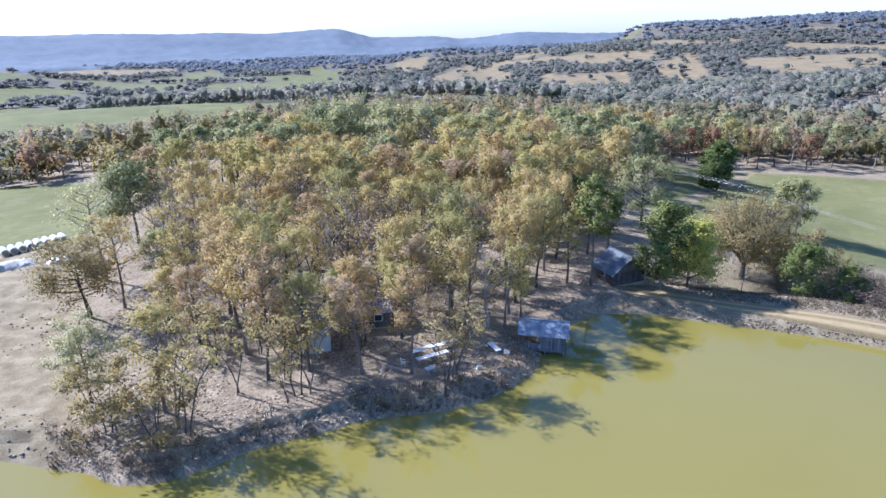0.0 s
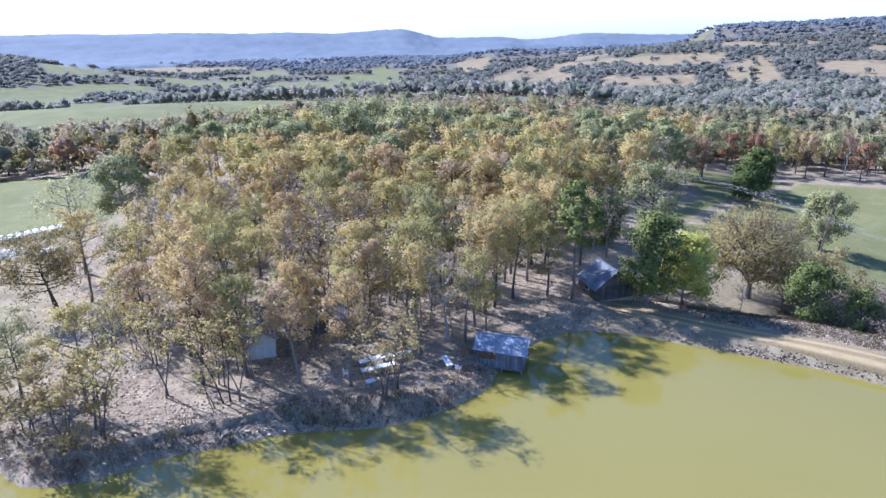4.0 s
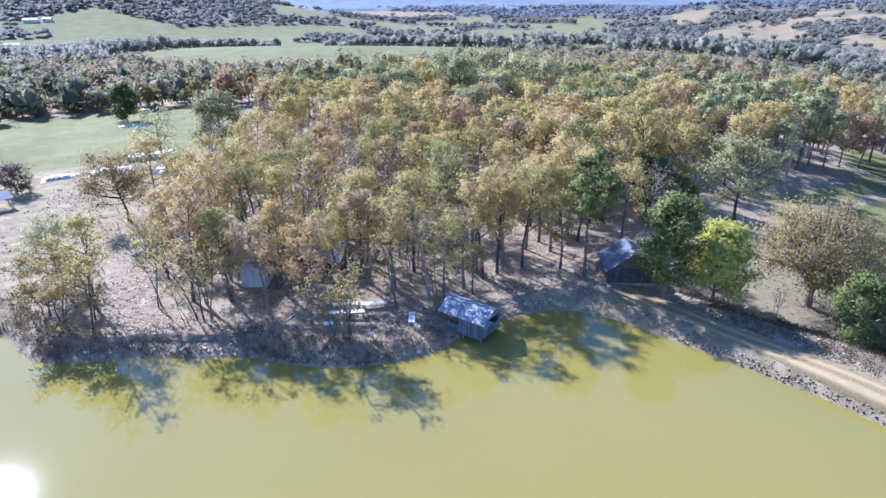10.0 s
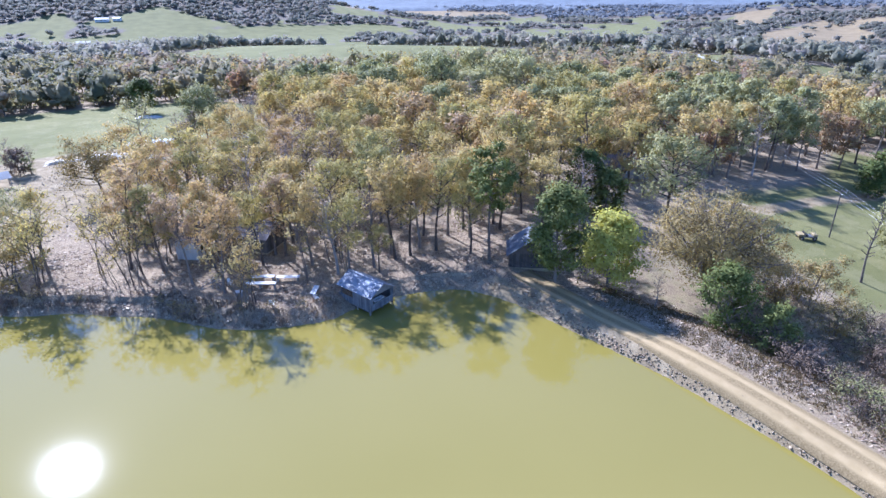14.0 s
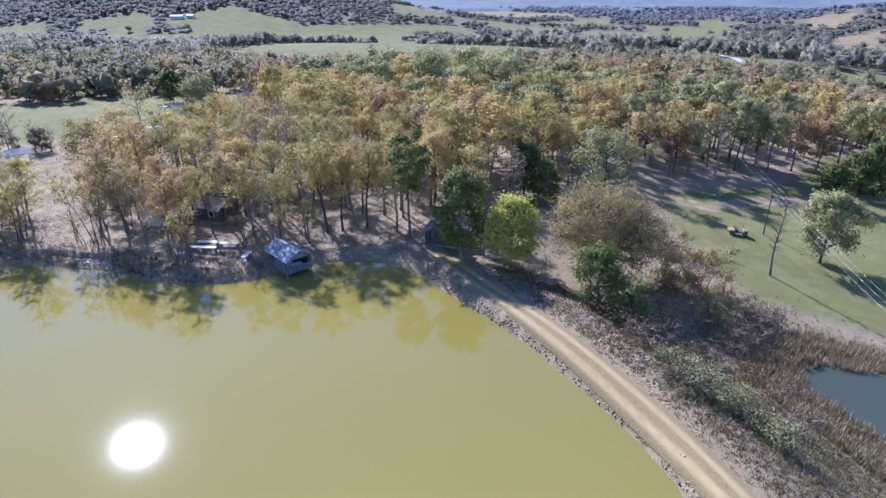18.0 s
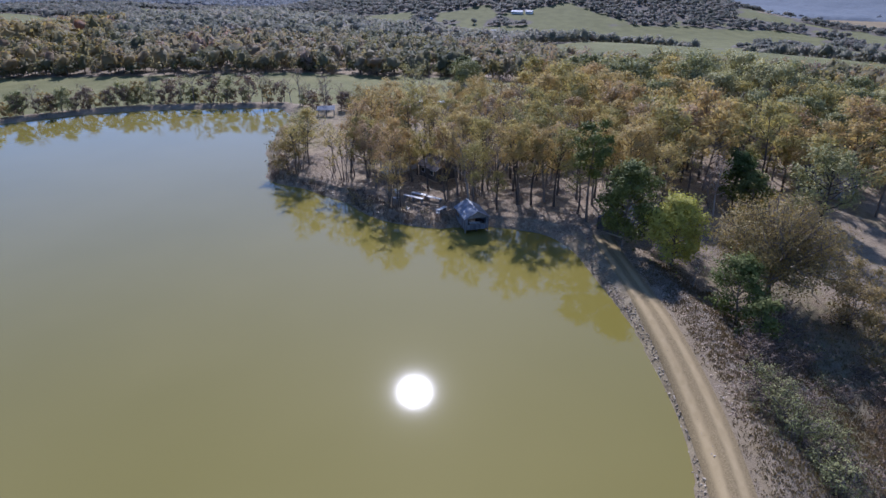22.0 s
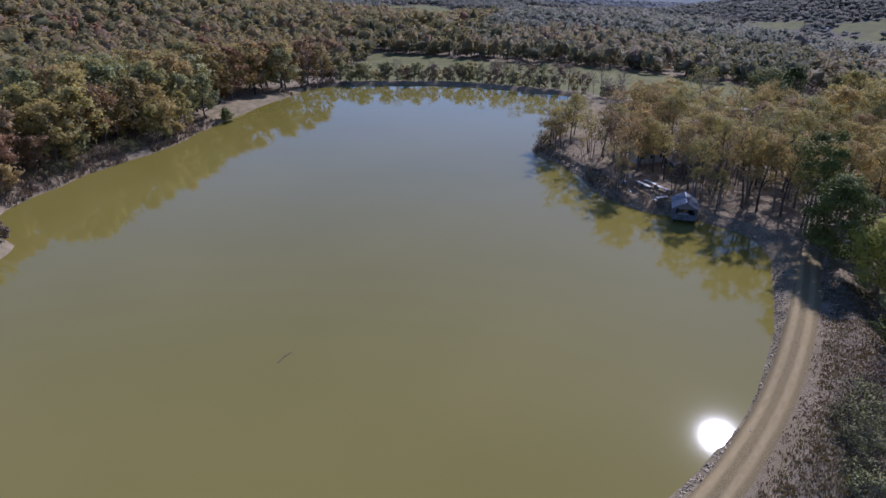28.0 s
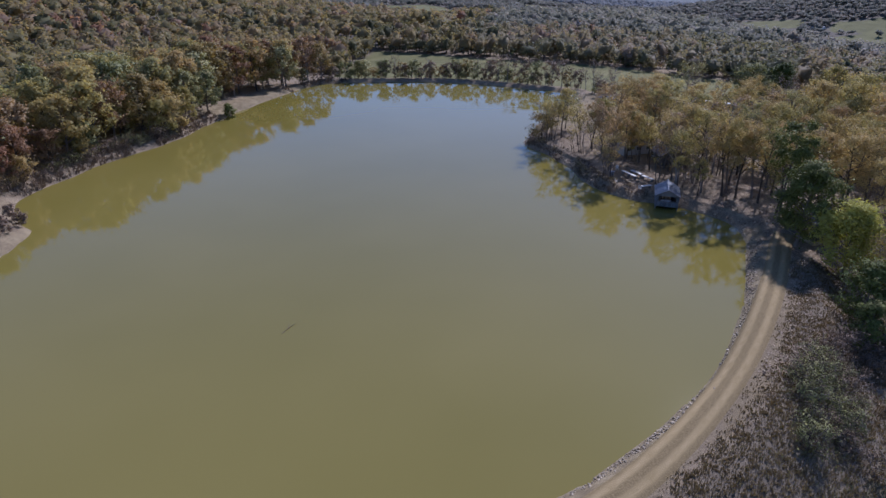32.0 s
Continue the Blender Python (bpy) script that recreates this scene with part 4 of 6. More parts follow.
HEDGE = [grow(171 + i, 4.6, 0.06, 1.5, 16, 620, 0.24, BARK, (GREY_LEAF, OLIVE_LEAF, TAN_LEAF, GREEN_LEAF, GREY_LEAF)[i], "tall", 0.09, 0.7, stems=3) for i in range(5)]
for i, (x, y) in enumerate(row):
    s = rng.uniform(0.55, 1.1) + (0.45 if rng.random() < 0.18 else 0)
    dx, dy = rng.uniform(-2.2, 1.6), rng.uniform(-1, 1)
    if rng.random() < (0.3 if y < 45 else 0.6):
        plant("bare_tree", BARES[i % 3], x + dx, y + dy, 0.62 * s, label="thin grey tree on the far bank of the pond", group="trees on the far bank")
    else:
        plant("bank_tree", HEDGE[rng.choice((0, 1, 1, 2, 3, 4))], x + dx, y + dy, s, label="small tree on the far bank of the pond", group="trees on the far bank")
for x, y, k, s in [(-44.5, -33.4, 2, 0.55), (-42.8, -33.0, 2, 0.6), (-1.9, -46, 0, 1.1), (-24, -38.5, 1, 1.4), (-21.2, -39.5, 1, 1.3), (15.1, -46.2, 1, 0.8), (29.5, -37.2, 3, 0.5), (31.6, -34.6, 3, 0.4), (35.5, -34.2, 3, 0.5)]:
    plant("bank_tree", SHRUB[k], x, y, s, label="small rounded tree at the water's edge", group="trees on the far bank")
plant("oak_tree", FULL[0], -31.0, -38.6, 0.72, label="single round oak with golden-brown leaves on the bank", group="trees on the far bank")
plant("red_oak_tree", REDS[1], 17.5, -47.6, 0.7, label="small oak with rusty orange leaves", group="trees on the far bank")
plant("red_oak_tree", REDS[0], -11.2, -44.5, 1.3, label="tall oak with rusty red leaves", group="trees on the far bank")
plant("red_oak_tree", REDS[1], 12.5, -48.5, 1.0, label="oak with rusty red leaves", group="trees on the far bank")
plant("red_oak_tree", REDS[1], 6.0, -46.8, 0.75, label="small maple with dusky red leaves", group="trees on the far bank")

# brush below the dam and along the wooded shore
TWIGS = [grow(161 + i, 1.7, 0.05, 1.0, 12, 260, 0.09, BARK, (GREY_LEAF, OLIVE_LEAF, TAN_LEAF)[i], "dome", 0.1, 0.35, stems=3) for i in range(3)]
for i in range(90):
    x, y = rng.uniform(48, 74), rng.uniform(58, 95)
    d = float(shore_side(np.array([x]), np.array([y]))[0])
    if d < 9.5 or (x > 66 and y > 78) or (x < 52 and y < 80 and i % 2):
        continue
    plant("shrub", TWIGS[rng.choice((0, 0, 1, 0))], x, y, rng.uniform(0.8, 1.6), label="leafless brown shrub below the dam", group="shrubs")["category"] = "shrub"
for i in range(34):
    a, q = rng.uniform(0, 6.28), math.sqrt(rng.uniform(0, 1))
    u, v = 8.0 * q * math.cos(a), 2.6 * q * math.sin(a)
    plant("bramble", TWIGS[rng.choice((0, 1, 1))], 64.5 + 0.9 * u + 0.42 * v, 66.4 - 0.42 * u + 0.9 * v, rng.uniform(0.8, 1.5), label="large tangled grey-green bramble on the dam's slope", group="brambles")["category"] = "shrub"
for x, y, s in [(56.6, 69.5, 1.3), (58.5, 69.8, 1.1), (55.2, 71, 1.0), (60, 70.5, 0.9)]:
    plant("shrub", TWIGS[0], x, y, s, label="grey-brown leafy shrub beside the dam road", group="shrubs")["category"] = "shrub"
edge_line = smooth_line([(-33, 45.0), (-26, 42.4), (-21, 43.9), (-14.5, 48.2), (-8.5, 50.7), (-1, 52.6), (4.5, 55.2), (8, 59)], False, 2.4)
for x, y in edge_line:
    plant("shrub", TWIGS[rng.choice((0, 0, 2))], x + rng.uniform(-0.6, 0.6), y + rng.uniform(-0.5, 1.6), rng.uniform(0.4, 1.1), label="dark tangled shrub at the water's edge", group="shrubs")["category"] = "shrub"
for x, y in smooth_line([(22, -47), (10.4, -45.5), (-3.7, -43.3), (-16.9, -39), (-26, -37.8)], False, 1.1):
    plant("shrub", TWIGS[rng.choice((0, 0, 1, 2))], x + rng.uniform(-0.8, 0.8), y + rng.uniform(-1.2, 0.7), rng.uniform(0.8, 1.7), label="dark tangled shrub at the water's edge", group="shrubs")["category"] = "shrub"


# ---- woodland too far or too dense to count ----
LANE = smooth_line([(-60, 520), (-6, 395), (15, 345), (36, 330), (52, 317), (95, 288), (118, 262), (160, 240)], False, 6)


def open_land(x, y):
    """Where no woodland stands: fields, ponds, lanes and the peninsula with its own trees."""
    grass, soil, gold = cover(x, y)
    hit = (grass > 0.5) | (gold > 0.5) | (soil > 0.4) | (shore_side(x, y) < 36)
    hit |= inside(x, y, wood_poly) | ((x > 20) & (x < 130) & (y > -80) & (y < 150) & (y < 125 + (x - 30)))
    hit |= inside(x, y, LAWN_WOODS) | ((x > 20) & (x < 128) & (y < 196))
    hit |= (np.hypot(x + 40, y - 95) < 34) | ((x > -110) & (x < -80) & (y > -20) & (y < 120) & (y < 150))
    k = np.hypot(x - 50, y - 340) < 260
    hit[k] |= line_distance(x[k], y[k], LANE) < 6
    return hit


def woodland(step, x0, x1, y0, y1, seed, gaps, ring):
    r = np.random.default_rng(seed)
    x, y = np.meshgrid(np.arange(x0, x1, step), np.arange(y0, y1, step))
    x, y = x.ravel() + r.uniform(-0.45, 0.45, x.size) * step, y.ravel() + r.uniform(-0.45, 0.45, x.size) * step
    rad, az = np.hypot(x - 20, y - 60), np.degrees(np.arctan2(-(x - 20), y - 60))
    keep = (rad > ring[0]) & (rad <= ring[1]) & (az > -52) & (az < 166)
    keep &= (thicket(x, y) > gaps) | (r.uniform(0, 1, x.size) < 0.06)
    x, y = x[keep], y[keep]
    keep = ~open_land(x, y)
    if ring[0] > 500:
        # hedges stay low in front of the valley's fields
        d = np.hypot(x, y)
        for ahead in (16, 34):
            keep &= ~open_land(x * (1 + ahead / d), y * (1 + ahead / d)) | (r.uniform(0, 1, x.size) < 0.18)
        # and single trees stand in the golden fields
        keep |= (cover(x, y)[2] > 0.5) & (r.uniform(0, 1, x.size) < 0.05)
    return x[keep], y[keep], r


def ball(level):
    bm = bmesh.new()
    bmesh.ops.create_icosphere(bm, subdivisions=level, radius=1)
    v, f = np.array([q.co[:] for q in bm.verts]), np.array([[q.index for q in p.verts] for p in bm.faces])
    bm.free()
    return v, f


def woodland_mesh(name, x, y, r, height, wide, sprays, size, mat, trunks, tones, fine=1, lift=0.5, core=0.66, calm=0.15):
    """Crowns of several lobes: a lumpy heart of leaves under leaf sprays, each with the tint of its tree, and thin trunks."""
    n = len(x)
    z = terrain(x, y)
    h, w = height * r.uniform(0.7, 1.2, n), wide * r.uniform(0.75, 1.25, n)
    tint = np.clip(tones[0] + tones[1] * (0.5 * wobble(x, y, 31, 1.0) + r.normal(0, 0.75, n)), 0.02, 0.98)
    axes = np.stack([w, w, 0.47 * h], 1)[:, None, :]
    mid = np.stack([x, y, z + 0.52 * h], 1)[:, None, :]
    lobes = 6
    lobe = r.normal(0, 1, (n, lobes, 3)) * [1, 1, 0.9]
    lobe *= r.uniform(0.38, 0.62, (n, lobes, 1)) / np.linalg.norm(lobe, axis=2)[..., None]
    grip = r.uniform(0.34, 0.5, (n, lobes))
    # the heart: where a ray from the middle leaves the last lobe
    bv, bf = ball(fine)
    along = np.einsum("nlk,vk->nlv", lobe, bv)
    off = (lobe ** 2).sum(2)[:, :, None] - along ** 2
    exit_ = np.where(off < grip[:, :, None] ** 2, along + np.sqrt(np.maximum(grip[:, :, None] ** 2 - off, 0)), 0.0)
    reach = np.maximum(exit_.max(1), 0.3) * core
    own = np.take_along_axis(lobe, exit_.argmax(1)[..., None].repeat(3, 2), 1)
    hv = bv[None] * reach[..., None]
    h_nor = (hv - 0.8 * own) / axes
    h_nor /= np.linalg.norm(h_nor, axis=2)[..., None] + 1e-6
    h_nor += [0, 0, calm]
    hv = hv * axes + mid
    hf = np.arange(n)[:, None, None] * len(bv) + bf[None]
    # the sprays on its skin
    pick = r.integers(0, lobes, (n, sprays))
    mine = np.take_along_axis(lobe, pick[..., None].repeat(3, 2), 1)
    d = r.normal(0, 1, (n, sprays, 3)) + [0, 0, 0.25]
    d /= np.linalg.norm(d, axis=2)[..., None]
    c = (mine + d * (np.take_along_axis(grip, pick, 1) * r.uniform(0.72, 1.16, (n, sprays)))[..., None]) * axes + mid
    nor = d + r.normal(0, 0.25, d.shape) + [0, 0, lift]
    nor /= np.linalg.norm(nor, axis=2)[..., None]
    t = np.cross(nor, r.normal(0, 1, d.shape))
    t /= np.linalg.norm(t, axis=2)[..., None] + 1e-6
    b = np.cross(nor, t)
    s = size * r.uniform(0.55, 1.3, (n, sprays, 1))
    k = r.uniform(0.65, 1.05, (3, n, sprays, 1))
    sv = np.stack([c - t * s * k[0], c + t * s * 0.5 - b * s * k[1], c + t * s * 0.7 * k[2] + b * s * 0.9], 2).reshape(-1, 3)
    v, f = [sv, hv.reshape(-1, 3)], [np.arange(len(sv)).reshape(-1, 3), len(sv) + hf.reshape(-1, 3)]
    way = c - mid
    way /= np.linalg.norm(way, axis=2)[..., None]
    soft = [np.repeat((0.6 * d + 0.5 * way + 0.15 * nor + [0, 0, calm]).reshape(-1, 3), 3, axis=0), h_nor.reshape(-1, 3)]
    tv, index = [np.repeat(tint, sprays * 3), np.repeat(tint, len(bv))], [np.zeros(n * (sprays + len(bf)), int)]
    if trunks:
        q = np.array([(-1, -1), (1, -1), (1, 1), (-1, 1)]) * 0.16
        low = np.stack([x, y, z - 0.3], 1)[:, None, :] + np.concatenate([q, np.zeros((4, 1))], 1)[None]
        high = np.stack([x, y, z + 0.6 * h], 1)[:, None, :] + np.concatenate([q * 0.4, np.zeros((4, 1))], 1)[None]
        base = len(sv) + n * len(bv) + np.arange(n)[:, None, None] * 8
        side = np.array([q_ for i in range(4) for q_ in ((i, (i + 1) % 4, 4 + i), ((i + 1) % 4, 4 + (i + 1) % 4, 4 + i))])[None]
        v.append(np.concatenate([low, high], 1).reshape(-1, 3))
        f.append((base + side).reshape(-1, 3))
        q = np.concatenate([q, q]) / 0.16
        soft.append(np.tile(np.concatenate([q, np.zeros((8, 1))], 1), (n, 1)))
        tv.append(np.repeat(tint, 8))
        index.append(np.ones(8 * n, int))
    me = mesh_of(name, np.vstack(v), np.vstack(f), [mat, BARK], smooth=True, index=np.concatenate(index))
    a = me.attributes.new("tint", "FLOAT", "POINT")
    a.data.foreach_set("value", np.concatenate(tv).astype(np.float32))
    return soften(me, np.vstack(soft))


x, y, r = woodland(6.6, -330, 240, -260, 330, 21, -0.9, (0, 280))
near = np.hypot(x - 40, y - 60) < 185
tagged(new("woodland", woodland_mesh("woodland", x[near], y[near], r, 12.5, 4.0, 185, 0.52, FAR_LEAF, True, (0.5, 0.30))), "mixed autumn woodland beside the pond and lawn", "woodland", kind="stuff")
west = np.degrees(np.arctan2(-(x - 20), y - 60)) > 100
for side, mat in ((~near & west, FAR_LEAF), (~near & ~west, MID_LEAF)):
    tagged(new("woodland", woodland_mesh("woodland", x[side], y[side], r, 10.5, 4.4, 95, 0.68, mat, True, (0.5, 0.30), core=0.8, calm=0.8)), "mixed autumn woodland round the pond and fields", "woodland", kind="stuff")
# the low brush along the woodland's edges
d = np.hypot(x - 20, y - 30)
rim = open_land(x - 13 * (x - 20) / d, y - 13 * (y - 30) / d) & (d > 95)
bx, by = np.repeat(x[rim], 3) + r.uniform(-5, 5, 3 * rim.sum()), np.repeat(y[rim], 3) + r.uniform(-5, 5, 3 * rim.sum())
keep = ~open_land(bx, by)
tagged(new("brush", woodland_mesh("brush", bx[keep], by[keep], r, 6.0, 3.2, 80, 0.5, MID_LEAF, False, (0.3, 0.3))), "dense low brush along the woodland's edge", "brush", kind="stuff")
x, y, r = woodland(8.6, -640, 420, -420, 660, 22, -0.7, (280, 560))
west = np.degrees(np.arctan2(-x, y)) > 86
for side, mat, tones, label in ((west, FAR_LEAF, (0.56, 0.3), "brown autumn woodland on the western hill"), (~west, HAZED_SLOPE_LEAF, (0.48, 0.34), "autumn woodland on the slopes beyond the fields")):
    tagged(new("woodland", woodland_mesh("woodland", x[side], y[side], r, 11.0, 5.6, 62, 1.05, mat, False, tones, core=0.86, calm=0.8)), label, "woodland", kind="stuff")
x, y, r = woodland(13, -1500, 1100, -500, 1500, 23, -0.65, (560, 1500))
tagged(new("woodland", woodland_mesh("woodland", x, y, r, 9.5, 8.2, 26, 2.0, HAZED_VALLEY_LEAF, False, (0.5, 0.36), core=0.9, calm=1.4)), "woodland and hedgerows in the valley, greyed by painted haze", "woodland", kind="stuff")
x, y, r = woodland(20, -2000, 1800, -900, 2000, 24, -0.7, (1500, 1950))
tagged(new("woodland", woodland_mesh("woodland", x, y, r, 10, 11, 12, 3.6, HAZED_RIDGE_LEAF, False, (0.5, 0.3), core=0.9, calm=1.6)), "woods at the valley's far side, haze painted into their grey", "woodland", kind="stuff")

# the ridges on the horizon, under unbroken woods, with haze in their colour
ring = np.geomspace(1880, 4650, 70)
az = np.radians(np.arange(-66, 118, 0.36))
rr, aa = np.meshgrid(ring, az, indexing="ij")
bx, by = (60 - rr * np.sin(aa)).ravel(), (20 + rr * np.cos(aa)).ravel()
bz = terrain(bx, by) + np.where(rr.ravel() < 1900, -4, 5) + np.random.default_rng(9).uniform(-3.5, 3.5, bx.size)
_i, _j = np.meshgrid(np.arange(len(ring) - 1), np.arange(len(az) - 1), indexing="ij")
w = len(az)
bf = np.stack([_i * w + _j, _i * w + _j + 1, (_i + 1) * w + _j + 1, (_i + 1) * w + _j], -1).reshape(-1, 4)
tagged(new("backdrop", mesh_of("backdrop", np.stack([bx, by, bz], 1), bf, [HAZED_RIDGE])), "wooded ridges on the horizon in the blue of painted haze", "hills", kind="structure")



# ---- built things ----
TIMBER = surface("weathered_timber", (0.16, 0.15, 0.14), (0.36, 0.34, 0.32), 1.5, 0.85, 30, 0.4, 0.01, per_object=0.3)
DARK_TIMBER = surface("dark_timber", (0.06, 0.052, 0.046), (0.15, 0.13, 0.115), 1.5, 0.85, 30, 0.4, 0.01, per_object=0.3)
TIN = surface("roof_tin", (0.15, 0.165, 0.19), (0.40, 0.43, 0.48), 0.9, 0.62, 14, 0.15, 0.01, metal=0.35, per_object=0.25, spec=0.5)
AGED_TIN = surface("aged_tin", (0.075, 0.085, 0.10), (0.22, 0.235, 0.26), 0.8, 0.85, 16, 0.3, 0.01, per_object=0.3, spec=0.15)
SHINGLE = surface("dark_roofing", (0.075, 0.07, 0.08), (0.17, 0.155, 0.165), 1.2, 0.8, 25, 0.4, 0.01, per_object=0.2)
WHITEWASH = surface("white_paint", (0.55, 0.54, 0.51), (0.78, 0.77, 0.74), 0.8, 0.7, 20, 0.2, 0.005, per_object=0.1)
PLANK_WHITE = surface("pale_planks", (0.62, 0.60, 0.56), (0.82, 0.81, 0.78), 1.2, 0.7, 20, 0.2, 0.005, per_object=0.15)
STONE = surface("riprap_stone", (0.18, 0.135, 0.08), (0.43, 0.335, 0.21), 1.1, 0.5, 9, 0.5, 0.03, per_object=0.5, spec=0.5)
TARP = surface("white_sheeting", (0.40, 0.36, 0.29), (0.62, 0.57, 0.47), 0.7, 0.5, 5, 0.5, 0.08)
WRAP = surface("bale_wrap", (0.50, 0.52, 0.50), (0.75, 0.77, 0.75), 1.2, 0.45, 12, 0.3, 0.02, per_object=0.2)
STRAW = surface("straw", (0.22, 0.17, 0.08), (0.42, 0.34, 0.18), 3, 0.95, 40, 0.6, 0.03)
METAL = surface("dull_metal", (0.12, 0.12, 0.12), (0.30, 0.30, 0.30), 3, 0.5, 30, 0.2, 0.005, metal=0.7)
RUBBER = surface("rubber", (0.02, 0.02, 0.02), (0.045, 0.045, 0.045), 4, 0.9, 40)
DARK_GLASS = surface("window_glass", (0.03, 0.035, 0.04), (0.05, 0.055, 0.06), 2, 0.12, 20, 0.05, 0.002, spec=0.6)
WIRE = surface("wire", (0.30, 0.30, 0.30), (0.5, 0.5, 0.5), 2, 0.4, 20, metal=0.6)
REED = foliage("reeds", [(0.0, (0.27, 0.215, 0.14)), (0.5, (0.35, 0.285, 0.19)), (1.0, (0.28, 0.255, 0.155))], attribute="tint", through=0.2)


def hull(bm_fn, name, mat, parent=None, label="", bevel=0.0, m=None):
    """One mesh object from a bmesh-building function."""
    bm = bmesh.new()
    bm_fn(bm)
    if bevel:
        bmesh.ops.bevel(bm, geom=bm.edges[:], offset=bevel, segments=1, affect="EDGES", clamp_overlap=True)
    me = bpy.data.meshes.new(name)
    bm.to_mesh(me)
    bm.free()
    me.materials.append(mat)
    ob = new(name, me)
    if m is not None:
        ob.matrix_basis = m
    if parent:
        ob.parent = parent
    if label:
        ob["label"] = label
    return ob


def block(x0, x1, y0, y1, z0, z1):
    def make(bm):
        bmesh.ops.create_cube(bm, size=1, matrix=Matrix.Translation(((x0 + x1) / 2, (y0 + y1) / 2, (z0 + z1) / 2)) @ Matrix.Diagonal((x1 - x0, y1 - y0, z1 - z0, 1)))
    return make


def rod(p, q, r, sides=8, r2=None):
    p, q = Vector(p), Vector(q)

    def make(bm):
        m = Matrix.Translation((p + q) / 2) @ (q - p).to_track_quat("Z", "Y").to_matrix().to_4x4()
        bmesh.ops.create_cone(bm, cap_ends=True, segments=sides, radius1=r, radius2=r if r2 is None else r2, depth=(q - p).length, matrix=m)
    return make


def ribbed_roof(x0, x1, y0, z0, y1, z1, ribs=0.22, thick=0.03):
    """A sloping sheet of ribbed tin: along x, from the eave (y0, z0) to the ridge (y1, z1)."""
    def make(bm):
        n = max(4, int((x1 - x0) / ribs * 2))
        for k, off in ((0, 0.0), (1, -thick)):
            a = [bm.verts.new((x0 + (x1 - x0) * i / n, y0, z0 + off + 0.025 * (i % 2))) for i in range(n + 1)]
            b = [bm.verts.new((x0 + (x1 - x0) * i / n, y1, z1 + off + 0.025 * (i % 2))) for i in range(n + 1)]
            for i in range(n):
                f = (a[i], a[i + 1], b[i + 1], b[i])
                bm.faces.new(f if k == 0 else f[::-1])
            if k == 0:
                top = (a, b)
        for s0, s1 in ((top[0], a), (top[1], b)):
            for i in range(n):
                bm.faces.new((s0[i], s1[i], s1[i + 1], s0[i + 1]))
        for e in (0, n):
            bm.faces.new((top[0][e], top[1][e], b[e], a[e]))
    return make


def gable(x0, x1, y0, y1, z0, z1):
    """A wall's triangle: from y0 to y1 at z0, with its peak at z1."""
    def make(bm):
        ym = (y0 + y1) / 2
        rings = [[bm.verts.new((x, *p)) for p in ((y0, z0), (y1, z0), (ym, z1))] for x in (x0, x1)]
        bm.faces.new(rings[0])
        bm.faces.new(rings[1][::-1])
        for i in range(3):
            j = (i + 1) % 3
            bm.faces.new((rings[0][j], rings[0][i], rings[1][i], rings[1][j]))
    return make


def thing(name, x, y, turn, label, category, group="", z=None):
    ob = new(name)
    ob.matrix_basis = pose(x, y, ground_z(x, y) if z is None else z, 0, 0, turn)
    return tagged(ob, label, category, group)


def boards(parent, axis, lo, hi, fixed, z0, z1, wide, mat, thick=0.03, name="board"):
    """Upright boards side by side along x or y, with small gaps."""
    n = max(1, round((hi - lo) / wide))
    w = (hi - lo) / n
    for i in range(n):
        a, b = lo + i * w + 0.006, lo + (i + 1) * w - 0.006
        j = 0.012 * ((i * 7) % 3 - 1)
        if axis == "x":
            hull(block(a, b, fixed - thick / 2 + j * 0.3, fixed + thick / 2 + j * 0.3, z0 + j, z1), name, mat, parent)
        else:
            hull(block(fixed - thick / 2 + j * 0.3, fixed + thick / 2 + j * 0.3, a, b, z0 + j, z1), name, mat, parent)


# the boathouse on posts over the water; its front looks along +x
TIMBER_WALL = surface("grey_blue_boards", (0.10, 0.105, 0.115), (0.24, 0.245, 0.26), 1.5, 0.85, 30, 0.4, 0.01, per_object=0.3)
bh = thing("boathouse", 13.8, 63.6, -11, "weathered boathouse with tin roof on posts over the pond", "boathouse", z=0)
L, W2, F = 5.0, 1.8, 0.55
for x in (-0.15, -2.2, -L + 0.2):
    for y in (-W2 + 0.1, W2 - 0.1):
        hull(rod((x, y, -2.2), (x, y, F + (2.05 if x > -L else 1.95)), 0.075), "post", TIMBER, bh)
for i in range(18):
    x = -L - 1.6 + i * (L + 1.6) / 18
    hull(block(x + 0.01, x + (L + 1.6) / 18 - 0.01, -W2, W2, F - 0.06, F), "deck_plank", TIMBER, bh)
for y in (-W2 + 0.12, 0, W2 - 0.12):
    hull(block(-L - 1.6, 0.05, y - 0.05, y + 0.05, F - 0.26, F - 0.065), "joist", DARK_TIMBER, bh)
boards(bh, "x", -L + 2.2, -0.05, -W2, F, F + 1.75, 0.2, TIMBER_WALL)
boards(bh, "x", -L + 2.2, -0.05, W2, F, F + 1.75, 0.2, TIMBER_WALL)
for y in (-W2, W2):
    boards(bh, "x", -L - 0.1, -L + 2.15, y, F, F + 0.8, 0.2, TIMBER_WALL, name="railing_board")
boards(bh, "y", -W2 + 0.1, W2 - 0.1, 0.0, F - 0.02, F + 0.72, 0.2, TIMBER_WALL)
for y0, y1 in ((-W2, -W2 + 0.45), (W2 - 0.45, W2)):
    boards(bh, "y", y0 + 0.02, y1, 0.005, F + 0.75, F + 1.75, 0.22, TIMBER_WALL)
boards(bh, "y", -W2 + 0.1, -0.7, -L + 2.2, F, F + 1.85, 0.2, DARK_TIMBER)
